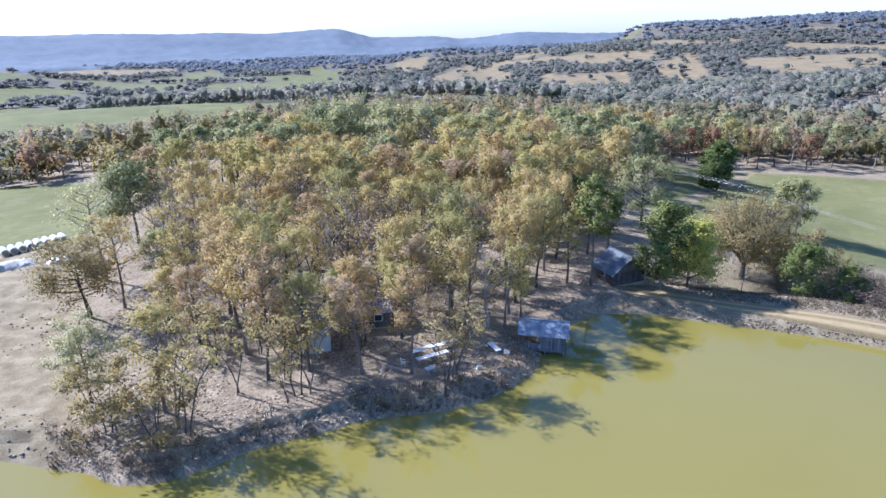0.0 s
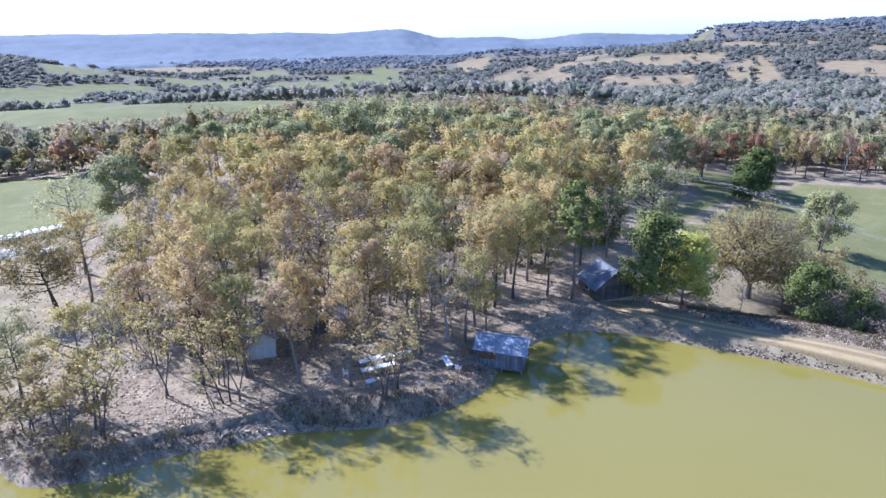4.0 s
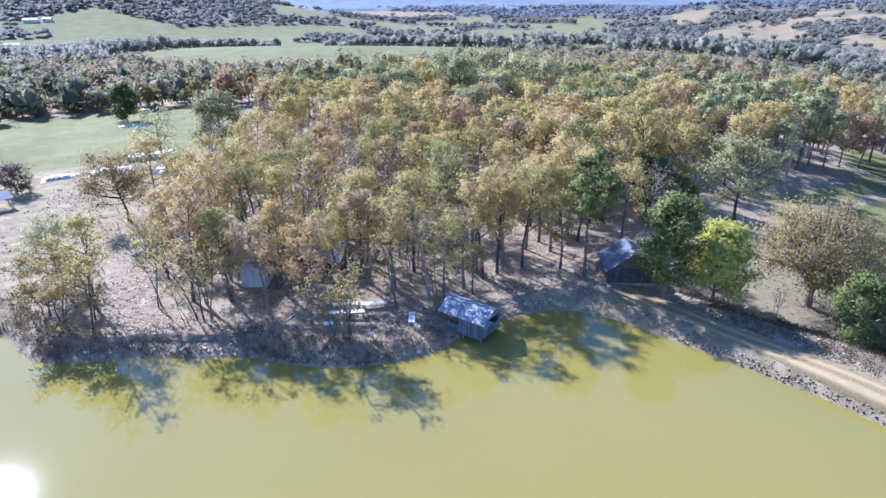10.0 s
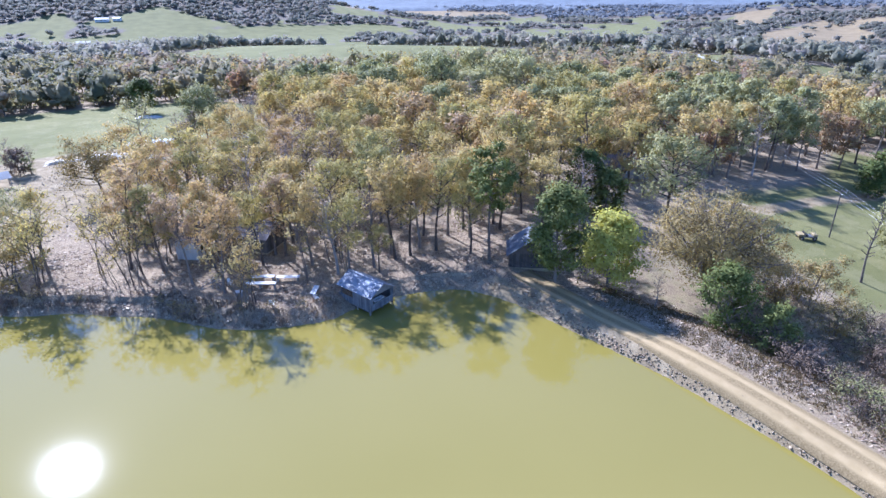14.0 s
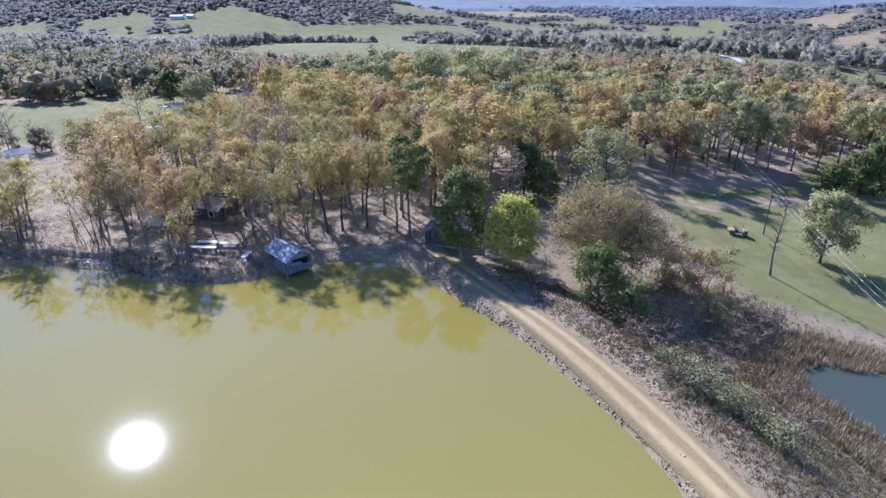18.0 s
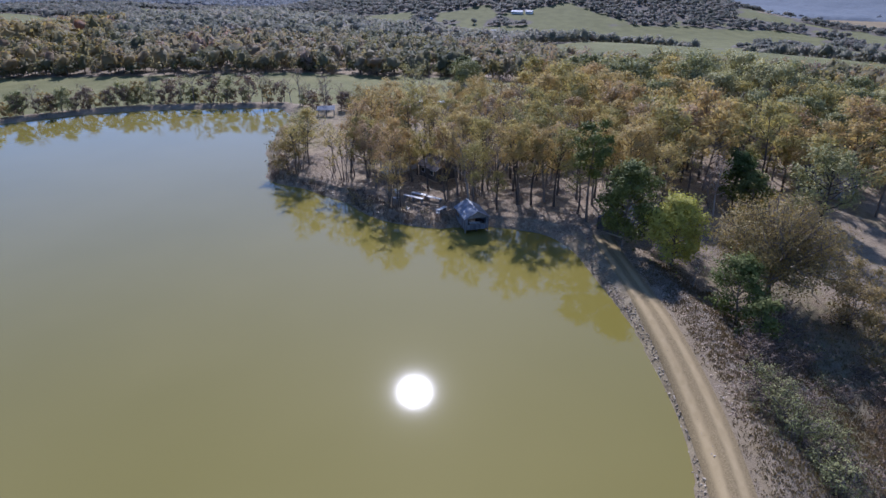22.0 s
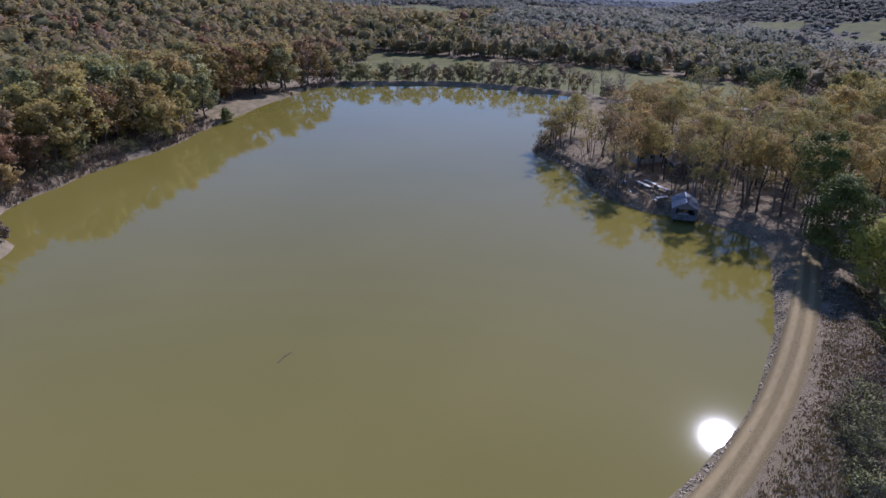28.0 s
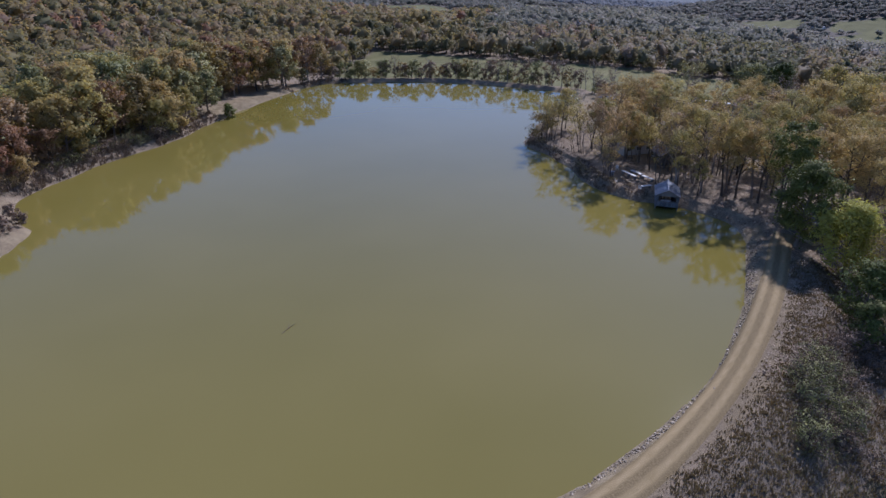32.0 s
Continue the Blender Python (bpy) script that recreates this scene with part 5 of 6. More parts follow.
boards(bh, "y", 0.7, W2 - 0.1, -L + 2.2, F, F + 1.85, 0.2, DARK_TIMBER)
hull(block(-0.03, 0.05, -W2, W2, F + 0.72, F + 0.8), "rail", TIMBER, bh, bevel=0.01)
hull(block(-0.04, 0.04, -W2, W2, F + 1.72, F + 1.82), "beam", TIMBER, bh, bevel=0.01)
for x in (0.02, -L + 1.3):
    hull(gable(x - 0.02, x + 0.02, -W2 - 0.05, W2 + 0.05, F + 1.83, F + 2.7), "gable_board", TIMBER, bh)
for s in (-1, 1):
    hull(ribbed_roof(-L - 0.3, 0.35, s * (W2 + 0.2), F + 1.76, 0, F + 2.86), "roof_sheet", TIN, bh, "ribbed tin roof sheet, half in tree shade")
    for x in (-0.1, -1.5, -2.9, -4.2):
        hull(rod((x, s * (W2 + 0.15), F + 1.72), (x, 0, F + 2.76), 0.04, 6), "rafter", TIMBER, bh)
hull(block(-L - 0.3, 0.35, -0.12, 0.12, F + 2.86, F + 2.91), "ridge_cap", TIN, bh)
for x in (-0.75, -0.35):
    hull(block(x, x + 0.3, -1.0, 0.6, F + 0.84, F + 0.88), "table_plank", PLANK_WHITE, bh, "white plank of the table behind the front opening", bevel=0.01)
for y in (-0.9, 0.5):
    hull(block(-0.7, -0.1, y - 0.05, y + 0.05, F, F + 0.84), "table_leg", TIMBER, bh)


def shed(name, x, y, turn, long, wide, wall, peak, wallmat, roofmat, label, category="shed", door=True, windows=2, over=0.35):
    """A gabled shed or cabin with board walls, doors and windows; the ridge runs along x."""
    ob = thing(name, x, y, turn, label, category)
    h, w = long / 2, wide / 2
    hull(block(-h - 0.05, h + 0.05, -w - 0.05, w + 0.05, -0.6, 0.12), "foundation", STONE, ob)
    for s in (-1, 1):
        boards(ob, "x", -h, h, s * w, 0.12, wall, 0.4, wallmat, 0.06, "wall_board")
        boards(ob, "y", -w + 0.04, w - 0.04, s * h, 0.12, wall, 0.4, wallmat, 0.06, "wall_board")
        hull(gable(s * h - 0.03, s * h + 0.03, -w, w, wall, peak - 0.05), "gable_board", wallmat, ob)
        hull(ribbed_roof(-h - over, h + over, s * (w + over), wall - over * (peak - wall) / w, 0, peak, 0.3), "roof_sheet", roofmat, ob)
    hull(block(-h - over, h + over, -0.12, 0.12, peak, peak + 0.05), "ridge_cap", roofmat, ob)
    if door:
        d = hull(block(h + 0.035, h + 0.085, -0.45, 0.45, 0.12, min(2.1, wall - 0.05)), "door", DARK_TIMBER, ob, bevel=0.01)
        hull(block(h + 0.09, h + 0.13, 0.3, 0.36, 1.0, 1.14), "handle", METAL, d)
    for i in range(windows):
        u = -h + long * (i + 0.5) / windows
        for s in (-1, 1):
            f = hull(block(u - 0.5, u + 0.5, s * (w + 0.05) - 0.03, s * (w + 0.05) + 0.03, 0.95, 1.85), "window", WHITEWASH, ob, bevel=0.01)
            hull(block(u - 0.42, u + 0.42, s * (w + 0.085) - 0.01, s * (w + 0.085) + 0.01, 1.03, 1.77), "pane", DARK_GLASS, f)
    return ob


# white boards with the trees' shade on the cabin put into the colour
PALE_WALL = surface("shade_toned_white_boards", (0.36, 0.35, 0.34), (0.55, 0.54, 0.52), 0.8, 0.8, 20, 0.2, 0.005, per_object=0.15)
shed("barn", 24.3, 81.4, -66, 4.2, 5.4, 2.0, 4.0, DARK_TIMBER, AGED_TIN, "dark board shed with steep grey tin roof under trees", "shed", windows=1)
shed("cabin", -14.7, 63.2, 113, 6.4, 2.8, 2.4, 3.3, PALE_WALL, SHINGLE, "pale-walled cabin with dark roof among the trees", "cabin", windows=3)
shed("cabin", -9.2, 68.4, 10, 5.2, 4.4, 2.3, 3.6, DARK_TIMBER, SHINGLE, "brown cabin with dark roof under the oaks", "cabin", windows=2)
shed("house", 24.0, 126.5, 20, 8.5, 6.0, 2.5, 4.3, TIMBER, SHINGLE, "grey house with grey roof in the wood", "house", windows=3)
shed("cabin", -35, 98.5, 30, 5.0, 4.0, 2.2, 3.4, TIMBER, AGED_TIN, "small cabin with tin roof among trees", "cabin", windows=1)
shed("cabin", -45.4, 102, -20, 5.5, 3.6, 2.2, 3.2, TIMBER, AGED_TIN, "low grey cabin behind the yard", "cabin", windows=1)

# open shelter by the yard
sh = thing("shelter", -64.7, 64.6, 70, "open-sided shelter with grey tin roof by the yard", "shelter")
for x in (-1.9, 0, 1.9):
    for y, h in ((-1.2, 1.78), (1.2, 2.17)):
        hull(rod((x, y, -0.4), (x, y, h), 0.07), "post", TIMBER, sh)
hull(ribbed_roof(-2.2, 2.2, -1.5, 1.74, 1.5, 2.24, 0.3), "roof_sheet", AGED_TIN, sh)
for y, h in ((-1.2, 1.75), (1.2, 2.14)):
    hull(block(-2.1, 2.1, y - 0.05, y + 0.05, h - 0.1, h), "beam", TIMBER, sh)

# benches of pale planks in the clearing by the shore
def bench(x0, y0, x1, y1, label):
    turn = math.degrees(math.atan2(y1 - y0, x1 - x0))
    n = math.hypot(x1 - x0, y1 - y0)
    ob = thing("bench", x0, y0, turn, label, "bench", "benches by the shore")
    for j in (-0.17, 0.17):
        hull(block(0, n, j - 0.15, j + 0.15, 0.5, 0.56), "seat_plank", PLANK_WHITE, ob, bevel=0.01)
    for k in range(max(2, int(n / 1.5) + 1)):
        u = 0.2 + (n - 0.4) * k / max(1, int(n / 1.5))
        hull(block(u - 0.08, u + 0.08, -0.25, 0.25, -0.15, 0.5), "leg", TIMBER, ob)
    return ob


bench(-3.4, 60.85, -0.95, 62.35, "long white plank bench on timber blocks")
bench(-0.8, 62.45, 1.6, 63.85, "long white plank bench on timber blocks")
bench(-2.8, 59.15, 0.5, 61.0, "long white plank bench on timber blocks")
bench(-1.75, 56.7, -1.0, 57.3, "short white plank bench on timber blocks")
bench(6.05, 61.0, 5.2, 62.8, "short white plank bench on timber blocks")


def chair(x, y, turn):
    ob = thing("garden_chair", x, y, turn, "white plastic garden chair under a tree", "chair", "white chairs")
    hull(block(-0.25, 0.25, -0.25, 0.25, 0.4, 0.44), "seat", PLANK_WHITE, ob, bevel=0.015)
    hull(block(-0.25, -0.2, -0.25, 0.25, 0.44, 0.95), "backrest", PLANK_WHITE, ob, bevel=0.015)
    for u in (-0.21, 0.21):
        for v in (-0.21, 0.21):
            hull(rod((u, v, 0), (u, v, 0.41), 0.025, 6), "leg", PLANK_WHITE, ob)
        hull(block(-0.25, 0.22, u - 0.03, u + 0.03, 0.62, 0.66), "armrest", PLANK_WHITE, ob)


for a, b, c in [(6.9, 60.6, 60), (3.7, 57.0, 100), (-4.2, 58.4, 10)]:
    chair(a, b, c)

# wrapped bales along the field's edge
def bale(x, y, turn):
    ob = thing("round_bale", x, y, turn, "round hay bale in pale plastic wrap", "bale", "row of bales")
    hull(rod((-0.62, 0, 0.56), (0.62, 0, 0.56), 0.58, 20), "wrap", WRAP, ob, bevel=0.05)
    for s in (-1, 1):
        hull(rod((s * 0.6, 0, 0.56), (s * 0.64, 0, 0.56), 0.42, 16), "straw_end", STRAW, ob)


for i in range(8):
    x, y = -67.2 + 0.86 * i, 91.2 + 0.80 * i
    for k in (0, 1):
        bale(x - 0.90 * k * 0.96, y + 0.97 * k * 0.96, 133)


def mound(name, x, y, turn, long, wide, high, mat, label, category, seed):
    """A low uneven heap under sheeting."""
    r = np.random.default_rng(seed)
    nx, ny = 26, 12
    u, v = np.meshgrid(np.linspace(-1, 1, nx), np.linspace(-1, 1, ny), indexing="ij")
    z = high * np.clip(1 - np.abs(u) ** 4, 0, 1) * np.clip(1 - np.abs(v) ** 2.5, 0, 1) + 0.12 * r.normal(0, 1, u.shape) * (np.abs(u) < 0.95) * (np.abs(v) < 0.9)
    p = np.stack([u * long / 2 * (1 + 0.05 * np.sin(5 * v)), v * wide / 2 * (1 + 0.1 * np.sin(4 * u)), z - 0.12], -1).reshape(-1, 3)
    i, j = np.meshgrid(np.arange(nx - 1), np.arange(ny - 1), indexing="ij")
    f = np.stack([i * ny + j, (i + 1) * ny + j, (i + 1) * ny + j + 1, i * ny + j + 1], -1).reshape(-1, 4)
    ob = new(name, mesh_of(name, p, f, [mat]))
    ob.matrix_basis = pose(x, y, ground_z(x, y) + 0.05, 0, 0, turn)
    return tagged(ob, label, category)


mound("covered_mound", -63.5, 85.0, 38, 9, 3.2, 0.9, TARP, "long heap under white plastic sheeting", "mound", 3)
mound("covered_mound", -55.8, 87.8, 15, 5.5, 2.6, 0.8, TARP, "heap under bright white plastic sheeting", "mound", 4)
mound("covered_mound", -70.5, 79.5, 50, 6, 2.2, 0.6, TARP, "low heap under white sheeting by the shelter", "mound", 6)
mound("covered_mound", -101, 122, 20, 7, 3, 0.5, TARP, "pale heap in the field", "mound", 5)


# poles and wires
def pole(x, y, high, turn):
    ob = thing("utility_pole", x, y, turn, "wooden utility pole with a crossarm", "pole", "utility poles")
    hull(rod((0, 0, -0.6), (0, 0, high), 0.12, 10, 0.08), "pole", DARK_TIMBER, ob)
    hull(block(-0.05, 0.05, -0.9, 0.9, high - 0.5, high - 0.38), "crossarm", DARK_TIMBER, ob)
    for v in (-0.8, 0, 0.8):
        hull(rod((0, v, high - 0.38), (0, v, high - 0.2), 0.035, 6), "insulator", PLANK_WHITE, ob)
    return x, y, ground_z(x, y) + high


tops = [pole(30.5, 184, 9.0, -65), pole(58.2, 121.6, 8.0, -65), pole(93, 60, 9.5, -65)]
for a, b in zip(tops[:-1], tops[1:]):
    for off in (-0.8, 0.0, 0.8):
        pts = np.array([np.array(a) * (1 - u) + np.array(b) * u - [0, 0, 1.6 * 4 * u * (1 - u) + 0.2] + np.array([0.6, 1.3, 0]) * off for u in np.linspace(0, 1, 25)])
        wire = Shape()
        wire.tube(pts, np.full(25, 0.013), 4)
        tagged(new("overhead_wire", wire.mesh("overhead_wire", WIRE)), "thin sagging overhead wire between utility poles", "wire", "overhead wires")

# a small farm buggy on the lawn
bug = thing("buggy", 55.0, 117.6, 25, "small open tan farm buggy parked on the lawn", "vehicle")
for x in (-0.95, 0.95):
    for y in (-0.65, 0.65):
        wheel = hull(rod((x, y - 0.14, 0.34), (x, y + 0.14, 0.34), 0.34, 16), "wheel", RUBBER, bug, bevel=0.03)
        hull(rod((x, y - 0.15, 0.34), (x, y + 0.15, 0.34), 0.17, 12), "rim", METAL, wheel)
hull(block(-1.35, 1.4, -0.52, 0.52, 0.42, 0.62), "chassis", METAL, bug, bevel=0.03)
hull(block(0.75, 1.45, -0.6, 0.6, 0.62, 0.92), "bonnet", STRAW, bug, bevel=0.08)
hull(block(-1.45, -0.55, -0.65, 0.65, 0.62, 0.95), "cargo_box", STRAW, bug, bevel=0.03)
hull(block(-0.5, 0.0, -0.55, 0.55, 0.62, 0.85), "seat", RUBBER, bug, bevel=0.05)
hull(block(-0.55, -0.45, -0.55, 0.55, 0.85, 1.25), "backrest", RUBBER, bug, bevel=0.04)
for y in (-0.58, 0.58):
    hull(rod((-0.5, y, 0.6), (-0.35, y, 1.75), 0.025, 6), "roll_bar", METAL, bug)
    hull(rod((-0.35, y, 1.75), (0.7, y, 1.7), 0.025, 6), "roof_bar", METAL, bug)
    hull(rod((0.7, y, 1.7), (0.95, y, 0.9), 0.025, 6), "front_bar", METAL, bug)

# far farms
def farm(x, y, turn, long, wide, wall, label):
    ob = thing("farmhouse" if long < 20 else "farm_barn", x, y, turn, label, "house" if long < 20 else "barn", "far farms")
    long, wide, wall = long * 0.62, wide * 0.7, wall * 0.7
    h, w, peak = long / 2, wide / 2, wall + wide * 0.28
    hull(block(-h, h, -w, w, -2, wall), "wall", WHITEWASH, ob)
    for s in (-1, 1):
        hull(gable(s * h - 0.1, s * h + 0.1, -w, w, wall, peak), "gable_wall", WHITEWASH, ob)
        hull(ribbed_roof(-h - 0.6, h + 0.6, s * (w + 0.6), wall - 0.3, 0, peak, 2.0, 0.15), "roof_sheet", TIN, ob)
        for i in range(int(long // 5)):
            u = -h + (i + 0.5) * long / int(long // 5)
            hull(block(u - 0.6, u + 0.6, s * (w + 0.06) - 0.05, s * (w + 0.06) + 0.05, 1.0, 2.3), "window", DARK_GLASS, ob)


for args in [(167, 716, 10, 14, 9, 4), (150, 712, 20, 9, 7, 3), (-770, 531, 40, 26, 9, 5), (-874, 633, 35, 30, 10, 5), (-860, 648, 30, 18, 9, 5), (-957, 493, 60, 14, 9, 5), (-945, 505, 20, 10, 8, 4),
             (-30, 980, 20, 18, 9, 4), (-560, 1010, 15, 22, 9, 4), (-420, 1330, 20, 26, 10, 5), (-300, 1380, 10, 24, 10, 5)]:
    farm(*args, "white far-off farm building with pale roof")

lane = LANE
normal = np.gradient(lane, axis=0)
normal = np.stack([-normal[:, 1], normal[:, 0]], 1) / np.linalg.norm(normal, axis=1)[:, None]
lp = lane[:, None, :] + normal[:, None, :] * np.array([-1.7, 0.0, 1.7])[None, :, None]
lz = terrain(lp[..., 0].ravel(), lp[..., 1].ravel()).reshape(lp.shape[:2]) + 0.5
_i, _j = np.meshgrid(np.arange(len(lane) - 1), np.arange(2), indexing="ij")
lf = np.stack([_i * 3 + _j + 1, _i * 3 + _j, (_i + 1) * 3 + _j, (_i + 1) * 3 + _j + 1], -1).reshape(-1, 4)
GRAVEL = surface("pale_gravel", (0.32, 0.30, 0.27), (0.45, 0.43, 0.39), 0.3, 0.95, 4, 0.2, 0.03)
tagged(new("road", mesh_of("lane", np.dstack([lp, lz]).reshape(-1, 3), lf, [GRAVEL])), "pale gravel lane winding through the woods", "road", kind="structure")

# pale stones washed out along the wooded shore
def shore_stone(x, y, s, k):
    ob = new("shore_stone", stones[k % 6])
    ob.matrix_basis = Matrix.Translation((x, y, ground_z(x, y) + 0.1 * s)) @ Matrix.Rotation(k * 1.3, 4, "Z") @ Matrix.Diagonal((s, s, s, 1))
    tagged(ob, "pale stone on the pond's wooded shore", "stone", "shore stones")


# a heap of cut grey branches
heap = new("brush_pile")
heap.matrix_basis = pose(-5.5, 57.0, ground_z(-5.5, 57.0), 0, 0, 20)
tagged(heap, "pile of cut grey branches in the clearing", "brush pile")
rb = np.random.default_rng(44)
for i in range(16):
    a, n = rb.uniform(0, 3.14), rb.uniform(1.2, 2.6)
    c = rb.normal(0, 0.45, 2)
    one = Shape()
    q = np.linspace(-0.5, 0.5, 5)
    one.tube(np.stack([c[0] + q * n * math.cos(a), c[1] + q * n * math.sin(a) + 0.1 * np.sin(6 * q), 0.12 + 0.05 * i + 0.25 * q + 0.1 * np.cos(4 * q)], 1), 0.05 - 0.03 * (q + 0.5), 5)
    part("branch", one.mesh("branch", BARK_PALE), heap)

# drifting branch in the pond
br = Shape()
br.tube([(0, 0, 0.03), (1.1, 0.25, 0.05), (2.2, 0.35, 0.03)], [0.035, 0.03, 0.015], 6)
br.tube([(1.1, 0.25, 0.05), (1.7, 0.75, 0.06)], [0.03, 0.012], 5)
drift = new("branch", br.mesh("branch", BARK))
drift.matrix_basis = pose(56.2, 14.0, 0.0, 0, 0, 150)
tagged(drift, "dark broken branch floating on the pond", "branch")


# ---- reeds, riprap ----
def tufts(name, x, y, r, high, mat, label, category, blades=7, wide=0.035):
    n = len(x)
    z = terrain(x, y)
    h = high * r.uniform(0.5, 1.25, (n, blades))
    a = r.uniform(0, 6.28, (n, blades))
    lean = r.uniform(0.05, 0.5, (n, blades)) * h
    base = np.stack([x, y, z - 0.05], 1)[:, None, :] + np.stack([r.normal(0, 0.16, (n, blades)), r.normal(0, 0.16, (n, blades)), np.zeros((n, blades))], -1)
    side = np.stack([-np.sin(a), np.cos(a), np.zeros_like(a)], -1) * wide
    top = base + np.stack([np.cos(a) * lean, np.sin(a) * lean, h], -1)
    v = np.stack([base - side, base + side, top + side * 0.5, top - side * 0.5], 2).reshape(-1, 3)
    me = mesh_of(name, v, np.arange(len(v)).reshape(-1, 4), [mat])
    at = me.attributes.new("tint", "FLOAT", "POINT")
    at.data.foreach_set("value", np.repeat(np.clip(0.45 + 0.35 * wobble(x, y, 6) + r.normal(0, 0.15, n), 0, 1), blades * 4).astype(np.float32))
    return tagged(new(name, me), label, category, kind="stuff")


WEED = foliage("dry_weeds", [(0.0, (0.23, 0.175, 0.11)), (0.5, (0.30, 0.245, 0.145)), (1.0, (0.25, 0.24, 0.12))], attribute="tint", through=0.2)
r = np.random.default_rng(31)
p = r.uniform((50, 4), (110, 104), (44000, 2))
d = shore_side(p[:, 0], p[:, 1])
b = line_distance(p[:, 0], p[:, 1], BACKWATER, True)
b = np.where(inside(p[:, 0], p[:, 1], BACKWATER), -b, b)
wet = (b > -0.5) & (b < 6) & (p[:, 1] < 97)
q = p[wet][:3600]
tufts("reeds", q[:, 0], q[:, 1], r, 0.95, REED, "pale brown dry reeds round the small pond", "reeds", 9, 0.04)
rim = ease(4, 30, p[:, 1]) * (1 - ease(84, 102, p[:, 1])) * (1 - ease(94, 109, p[:, 0]))
dry = (d > 5.0) & (b > 4) & (wobble(p[:, 0], p[:, 1], 2.1, 3.0) + r.normal(0, 0.5, len(d)) > -0.5) & (r.uniform(0, 1, len(d)) < rim)
q = p[dry][:12000]
tufts("dry_grass", q[:, 0], q[:, 1], r, 0.24, WEED, "rough dry grass and weeds below the dam", "grass", 5, 0.05)
SLOPE_WEED = foliage("slope_weeds", [(0.0, (0.152, 0.12, 0.072)), (0.5, (0.19, 0.153, 0.092)), (1.0, (0.228, 0.19, 0.115))], attribute="tint", through=0.3, per_leaf=0.3, grain=0.3)
r = np.random.default_rng(33)
p = r.uniform((34, 38), (92, 82), (50000, 2))
d = shore_side(p[:, 0], p[:, 1])
gap = line_distance(p[:, 0], p[:, 1], road_line)
q = p[(gap > 1.7) & (d > np.where(r.uniform(0, 1, len(d)) < 0.75, 4.5, 2.0)) & (d < 18) & (wobble(p[:, 0], p[:, 1], 1.6, 5.0) > -0.75)][:7500]
tufts("weeds", q[:, 0], q[:, 1], r, 0.2, SLOPE_WEED, "matted red-brown dead weeds on the dam's outer slope", "weeds", 6, 0.045)


def stone_mesh(seed):
    bm = bmesh.new()
    bmesh.ops.create_icosphere(bm, subdivisions=1, radius=0.5)
    rr = random.Random(seed)
    for v in bm.verts:
        v.co = Vector((v.co.x * 1.25, v.co.y * 0.9, v.co.z * 0.48)) * rr.uniform(0.75, 1.2)
    me = bpy.data.meshes.new("stone")
    bm.to_mesh(me)
    bm.free()
    me.materials.append(STONE)
    return me


stones = [stone_mesh(i) for i in range(6)]
riprap = tagged(new("riprap"), "bank of loose brown stones along the dam's waterline", "stones", kind="structure")
dam_shore = smooth_line(SHORE[1:17], False, 0.35)
nd = np.gradient(dam_shore, axis=0)
nd = np.stack([-nd[:, 1], nd[:, 0]], 1) / np.linalg.norm(nd, axis=1)[:, None]
r = np.random.default_rng(17)
k = r.integers(0, len(dam_shore), 3600)
out = np.clip(r.normal(0.35, 0.42, 3600), -0.4, 1.6)
slide = np.stack([nd[k][:, 1], -nd[k][:, 0]], 1) * r.uniform(-0.3, 0.3, (3600, 1))
pts = dam_shore[k] + slide + nd[k] * out[:, None]
side = shore_side(pts[:, 0], pts[:, 1])
if np.median(side[out > 0.8]) < 0:
    pts = dam_shore[k] + slide - nd[k] * out[:, None]
pz = terrain(pts[:, 0], pts[:, 1])
size = 0.07 + 0.24 * r.uniform(0, 1, 3600) ** 2.2
near = (pts[:, 0] > 50) & (pts[:, 0] < 78) & (size > 0.16)
pick = np.flatnonzero(near)[:300]
for i in pick:
    s = new("stone", stones[i % 6])
    s.matrix_basis = Matrix.Translation((pts[i, 0], pts[i, 1], max(pz[i], -0.12) + 0.12 * size[i])) @ Matrix.Rotation(r.uniform(0, 6.28), 4, "Z") @ Matrix.Diagonal((size[i], size[i], size[i], 1))
    s.parent = riprap
rest = np.setdiff1d(np.arange(3600), pick)
bv = [np.array([v.co[:] for v in me.vertices]) for me in stones]
bf = [np.array([p_.vertices[:] for p_ in me.polygons]) for me in stones]
vs, fs, n = [], [], 0
for i in rest:
    a = r.uniform(0, 6.28)
    c, s = math.cos(a), math.sin(a)
    v = bv[i % 6] * size[i]
    v = np.stack([v[:, 0] * c - v[:, 1] * s, v[:, 0] * s + v[:, 1] * c, v[:, 2]], 1) + [pts[i, 0], pts[i, 1], max(pz[i], -0.12) + 0.12 * size[i]]
    vs.append(v)
    fs.append(bf[i % 6] + n)
    n += len(v)
rubble = part("rubble", mesh_of("rubble", np.vstack(vs), np.vstack(fs), [STONE]), riprap)
rubble["kind"] = "stuff"

rs = random.Random(12)
south = smooth_line([(-23, 42.6), (-14.5, 47.3), (-8.5, 49.9), (-1, 51.8), (5, 54.4), (8.6, 57.6)], False, 0.8)
for i, (x, y) in enumerate(south.tolist()):
    shore_stone(x + rs.uniform(-0.3, 0.3), y + rs.uniform(-0.2, 0.6), rs.uniform(0.2, 0.55), i)
for i, (x, y) in enumerate(smooth_line([(13.5, 67.6), (16.5, 70.7), (20.5, 72.6), (24.5, 72.7)], False, 0.7).tolist()):
    shore_stone(x + rs.uniform(-0.2, 0.2), y + rs.uniform(-0.1, 0.4), rs.uniform(0.15, 0.4), i)


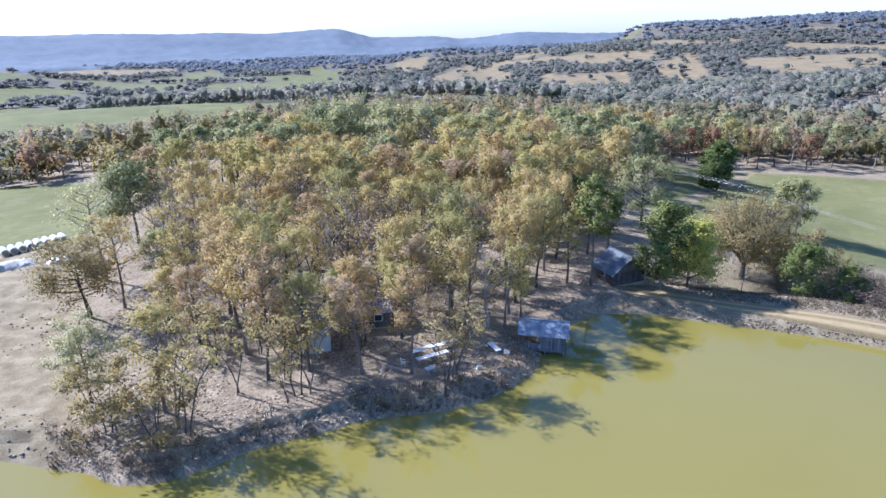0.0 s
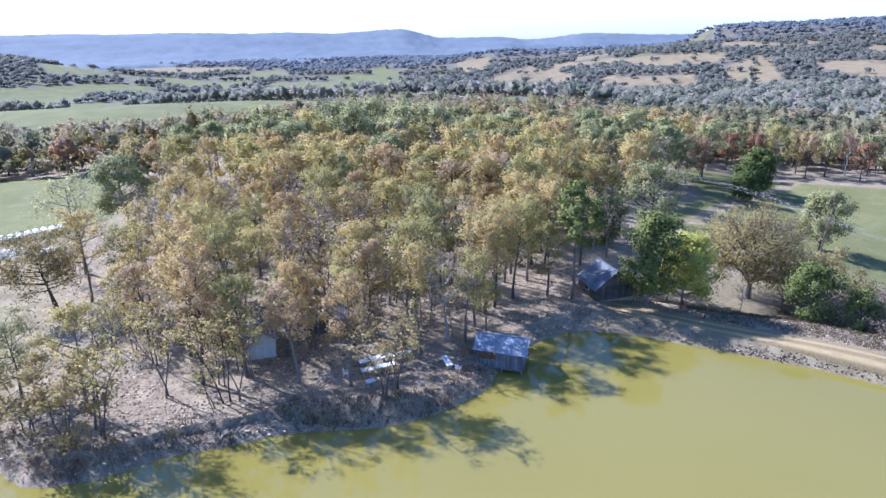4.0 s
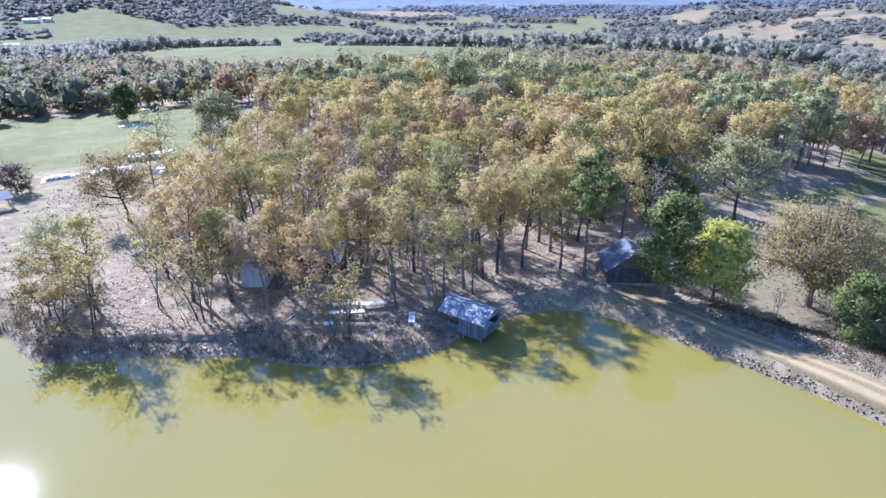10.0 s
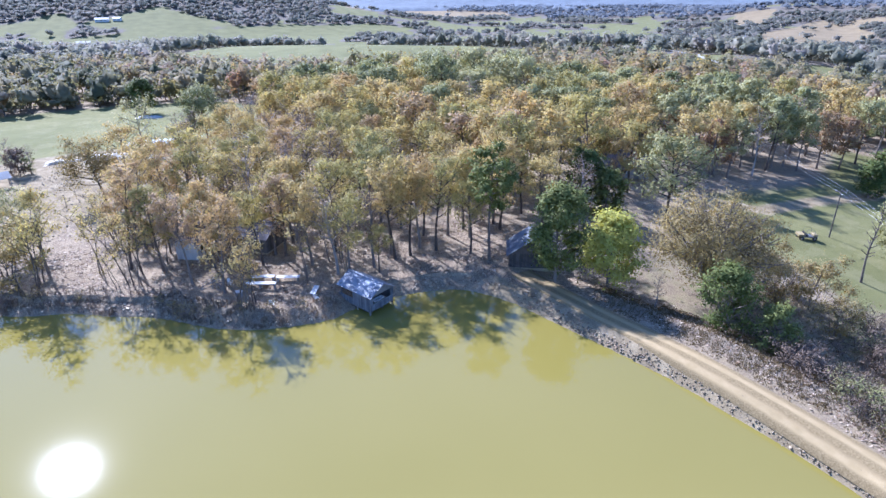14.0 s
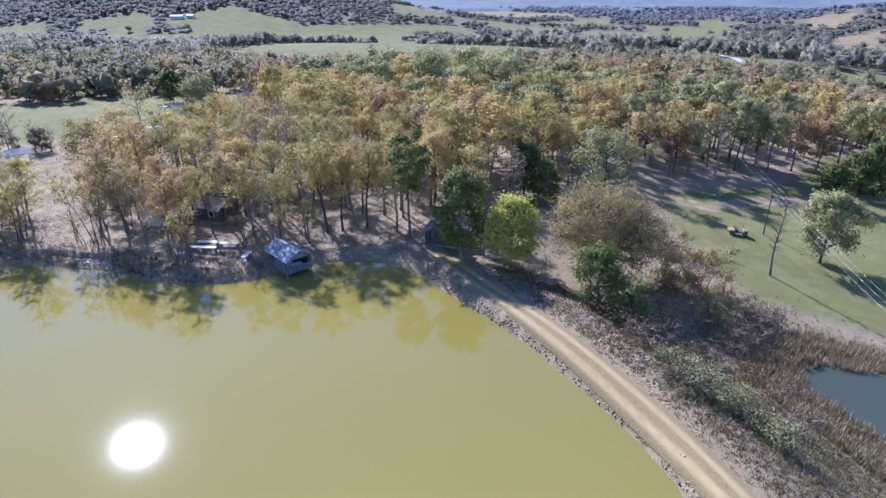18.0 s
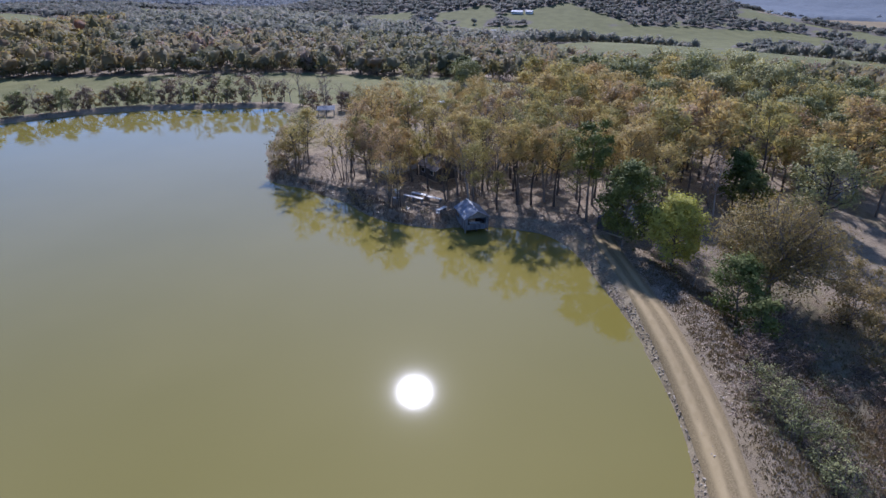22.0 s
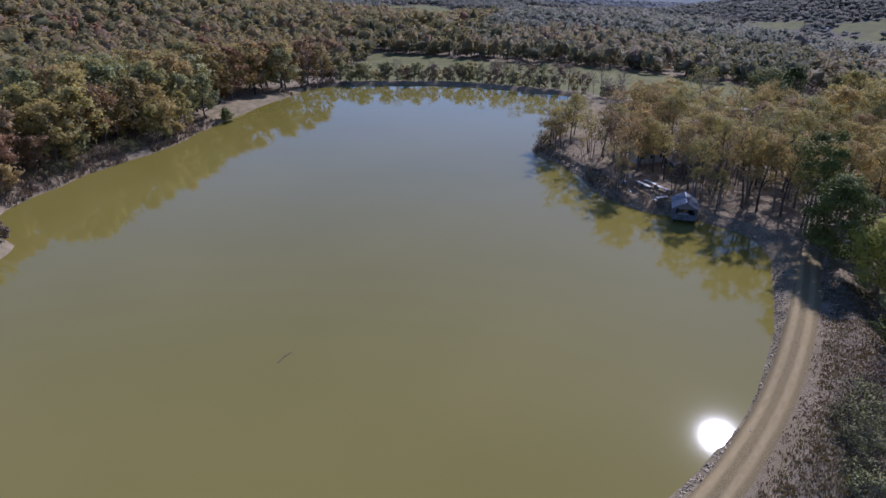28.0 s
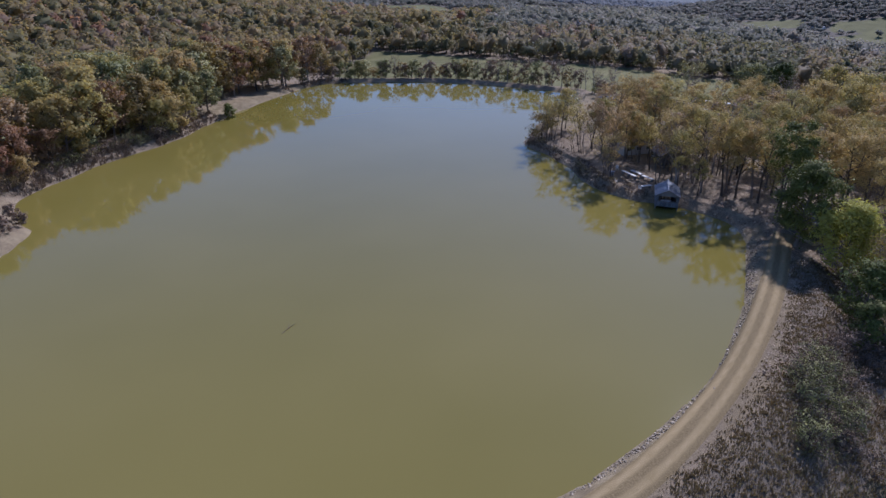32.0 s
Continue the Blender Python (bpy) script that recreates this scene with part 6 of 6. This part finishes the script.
# fallen leaves and dead brush on the wooded ground
def leaf_litter(name, x, y, r, size, mat, label):
    n = len(x)
    z = terrain(x, y) + r.uniform(0.01, 0.06, n)
    c = np.stack([x, y, z], 1)
    a = r.uniform(0, 6.28, n)
    t = np.stack([np.cos(a), np.sin(a), r.normal(0, 0.25, n)], 1) * (size * r.uniform(0.5, 1.4, n))[:, None]
    b = np.stack([-np.sin(a), np.cos(a), r.normal(0, 0.25, n)], 1) * (size * r.uniform(0.3, 0.9, n))[:, None]
    v = np.stack([c - t, c - b, c + t, c + b], 1).reshape(-1, 3)
    me = mesh_of(name, v, np.arange(4 * n).reshape(-1, 4), [mat])
    me.attributes.new("tint", "FLOAT", "POINT").data.foreach_set("value", np.repeat(r.uniform(0, 1, n), 4).astype(np.float32))
    return tagged(new(name, me), label, "leaf litter", kind="stuff")


FALLEN = foliage("fallen_leaves", [(0.0, (0.10, 0.07, 0.05)), (0.35, (0.24, 0.165, 0.105)), (0.6, (0.38, 0.29, 0.20)), (1.0, (0.45, 0.365, 0.265))], attribute="tint", through=0.05, per_leaf=0.3)
r = np.random.default_rng(61)
p = r.uniform((-40, 41), (62, 92), (60000, 2))
d = shore_side(p[:, 0], p[:, 1])
road_gap = line_distance(p[:, 0], p[:, 1], road_line)
k = (d > 0.15) & (road_gap > 1.9) & ((p[:, 0] < 26) | (d < 15)) & ((p[:, 0] > -34) | (p[:, 1] > 66)) & (wobble(p[:, 0], p[:, 1], 2.3, 1.0) + r.normal(0, 0.4, len(d)) > -0.1)
q = p[k][:17000]
leaf_litter("leaf_litter", q[:, 0], q[:, 1], r, 0.17, FALLEN, "dry brown fallen leaves under the oaks")
BRUSH = foliage("dead_brush", [(0.0, (0.13, 0.10, 0.075)), (0.5, (0.23, 0.175, 0.125)), (1.0, (0.33, 0.26, 0.18))], attribute="tint", through=0.1)
k = (d > 0.0) & (d < 3.4) & (p[:, 0] < 11) & (p[:, 0] > -33) & (wobble(p[:, 0], p[:, 1], 1.7, 4.0) > -0.35)
q = p[k][:420]
tufts("brush", q[:, 0], q[:, 1], r, 0.5, BRUSH, "tangled dead brush and weeds along the wooded shore", "brush", 7, 0.035)
p = r.uniform((-98, -52), (40, -14), (16000, 2))
d = shore_side(p[:, 0], p[:, 1])
q = p[(d > 0.0) & (d < 3.6) & (p[:, 0] < 20) & ((p[:, 0] < -76) | (p[:, 0] > -41)) & (wobble(p[:, 0], p[:, 1], 2.4, 2.0) > -0.3)][:1500]
tufts("brush", q[:, 0], q[:, 1], r, 0.8, BRUSH, "dead brush and weeds along the far bank", "brush", 7, 0.05)

# clods and loose stones on the bare yard
CLOD = surface("dry_clods", (0.15, 0.12, 0.085), (0.36, 0.31, 0.235), 0.5, 0.95, 6, 0.5, 0.03)
p = r.uniform((-82, 41), (-30, 98), (9000, 2))
soil = cover(p[:, 0], p[:, 1])[1]
q = p[(soil > 0.35) & (shore_side(p[:, 0], p[:, 1]) > 0.3) & (wobble(p[:, 0], p[:, 1], 2.6, 7.0) > 0.05)][:1800]
size = 0.08 + 0.3 * r.uniform(0, 1, len(q)) ** 3
base = bv[0][None] * size[:, None, None] * r.uniform(0.7, 1.3, (len(q), 1, 3)) + np.stack([q[:, 0], q[:, 1], terrain(q[:, 0], q[:, 1]) + 0.15 * size], 1)[:, None, :]
faces = (np.arange(len(q))[:, None, None] * len(bv[0]) + bf[0][None]).reshape(-1, 3)
tagged(new("clods", mesh_of("clods", base.reshape(-1, 3), faces, [CLOD])), "dry clods and loose stones on the bare yard", "clods", kind="stuff")
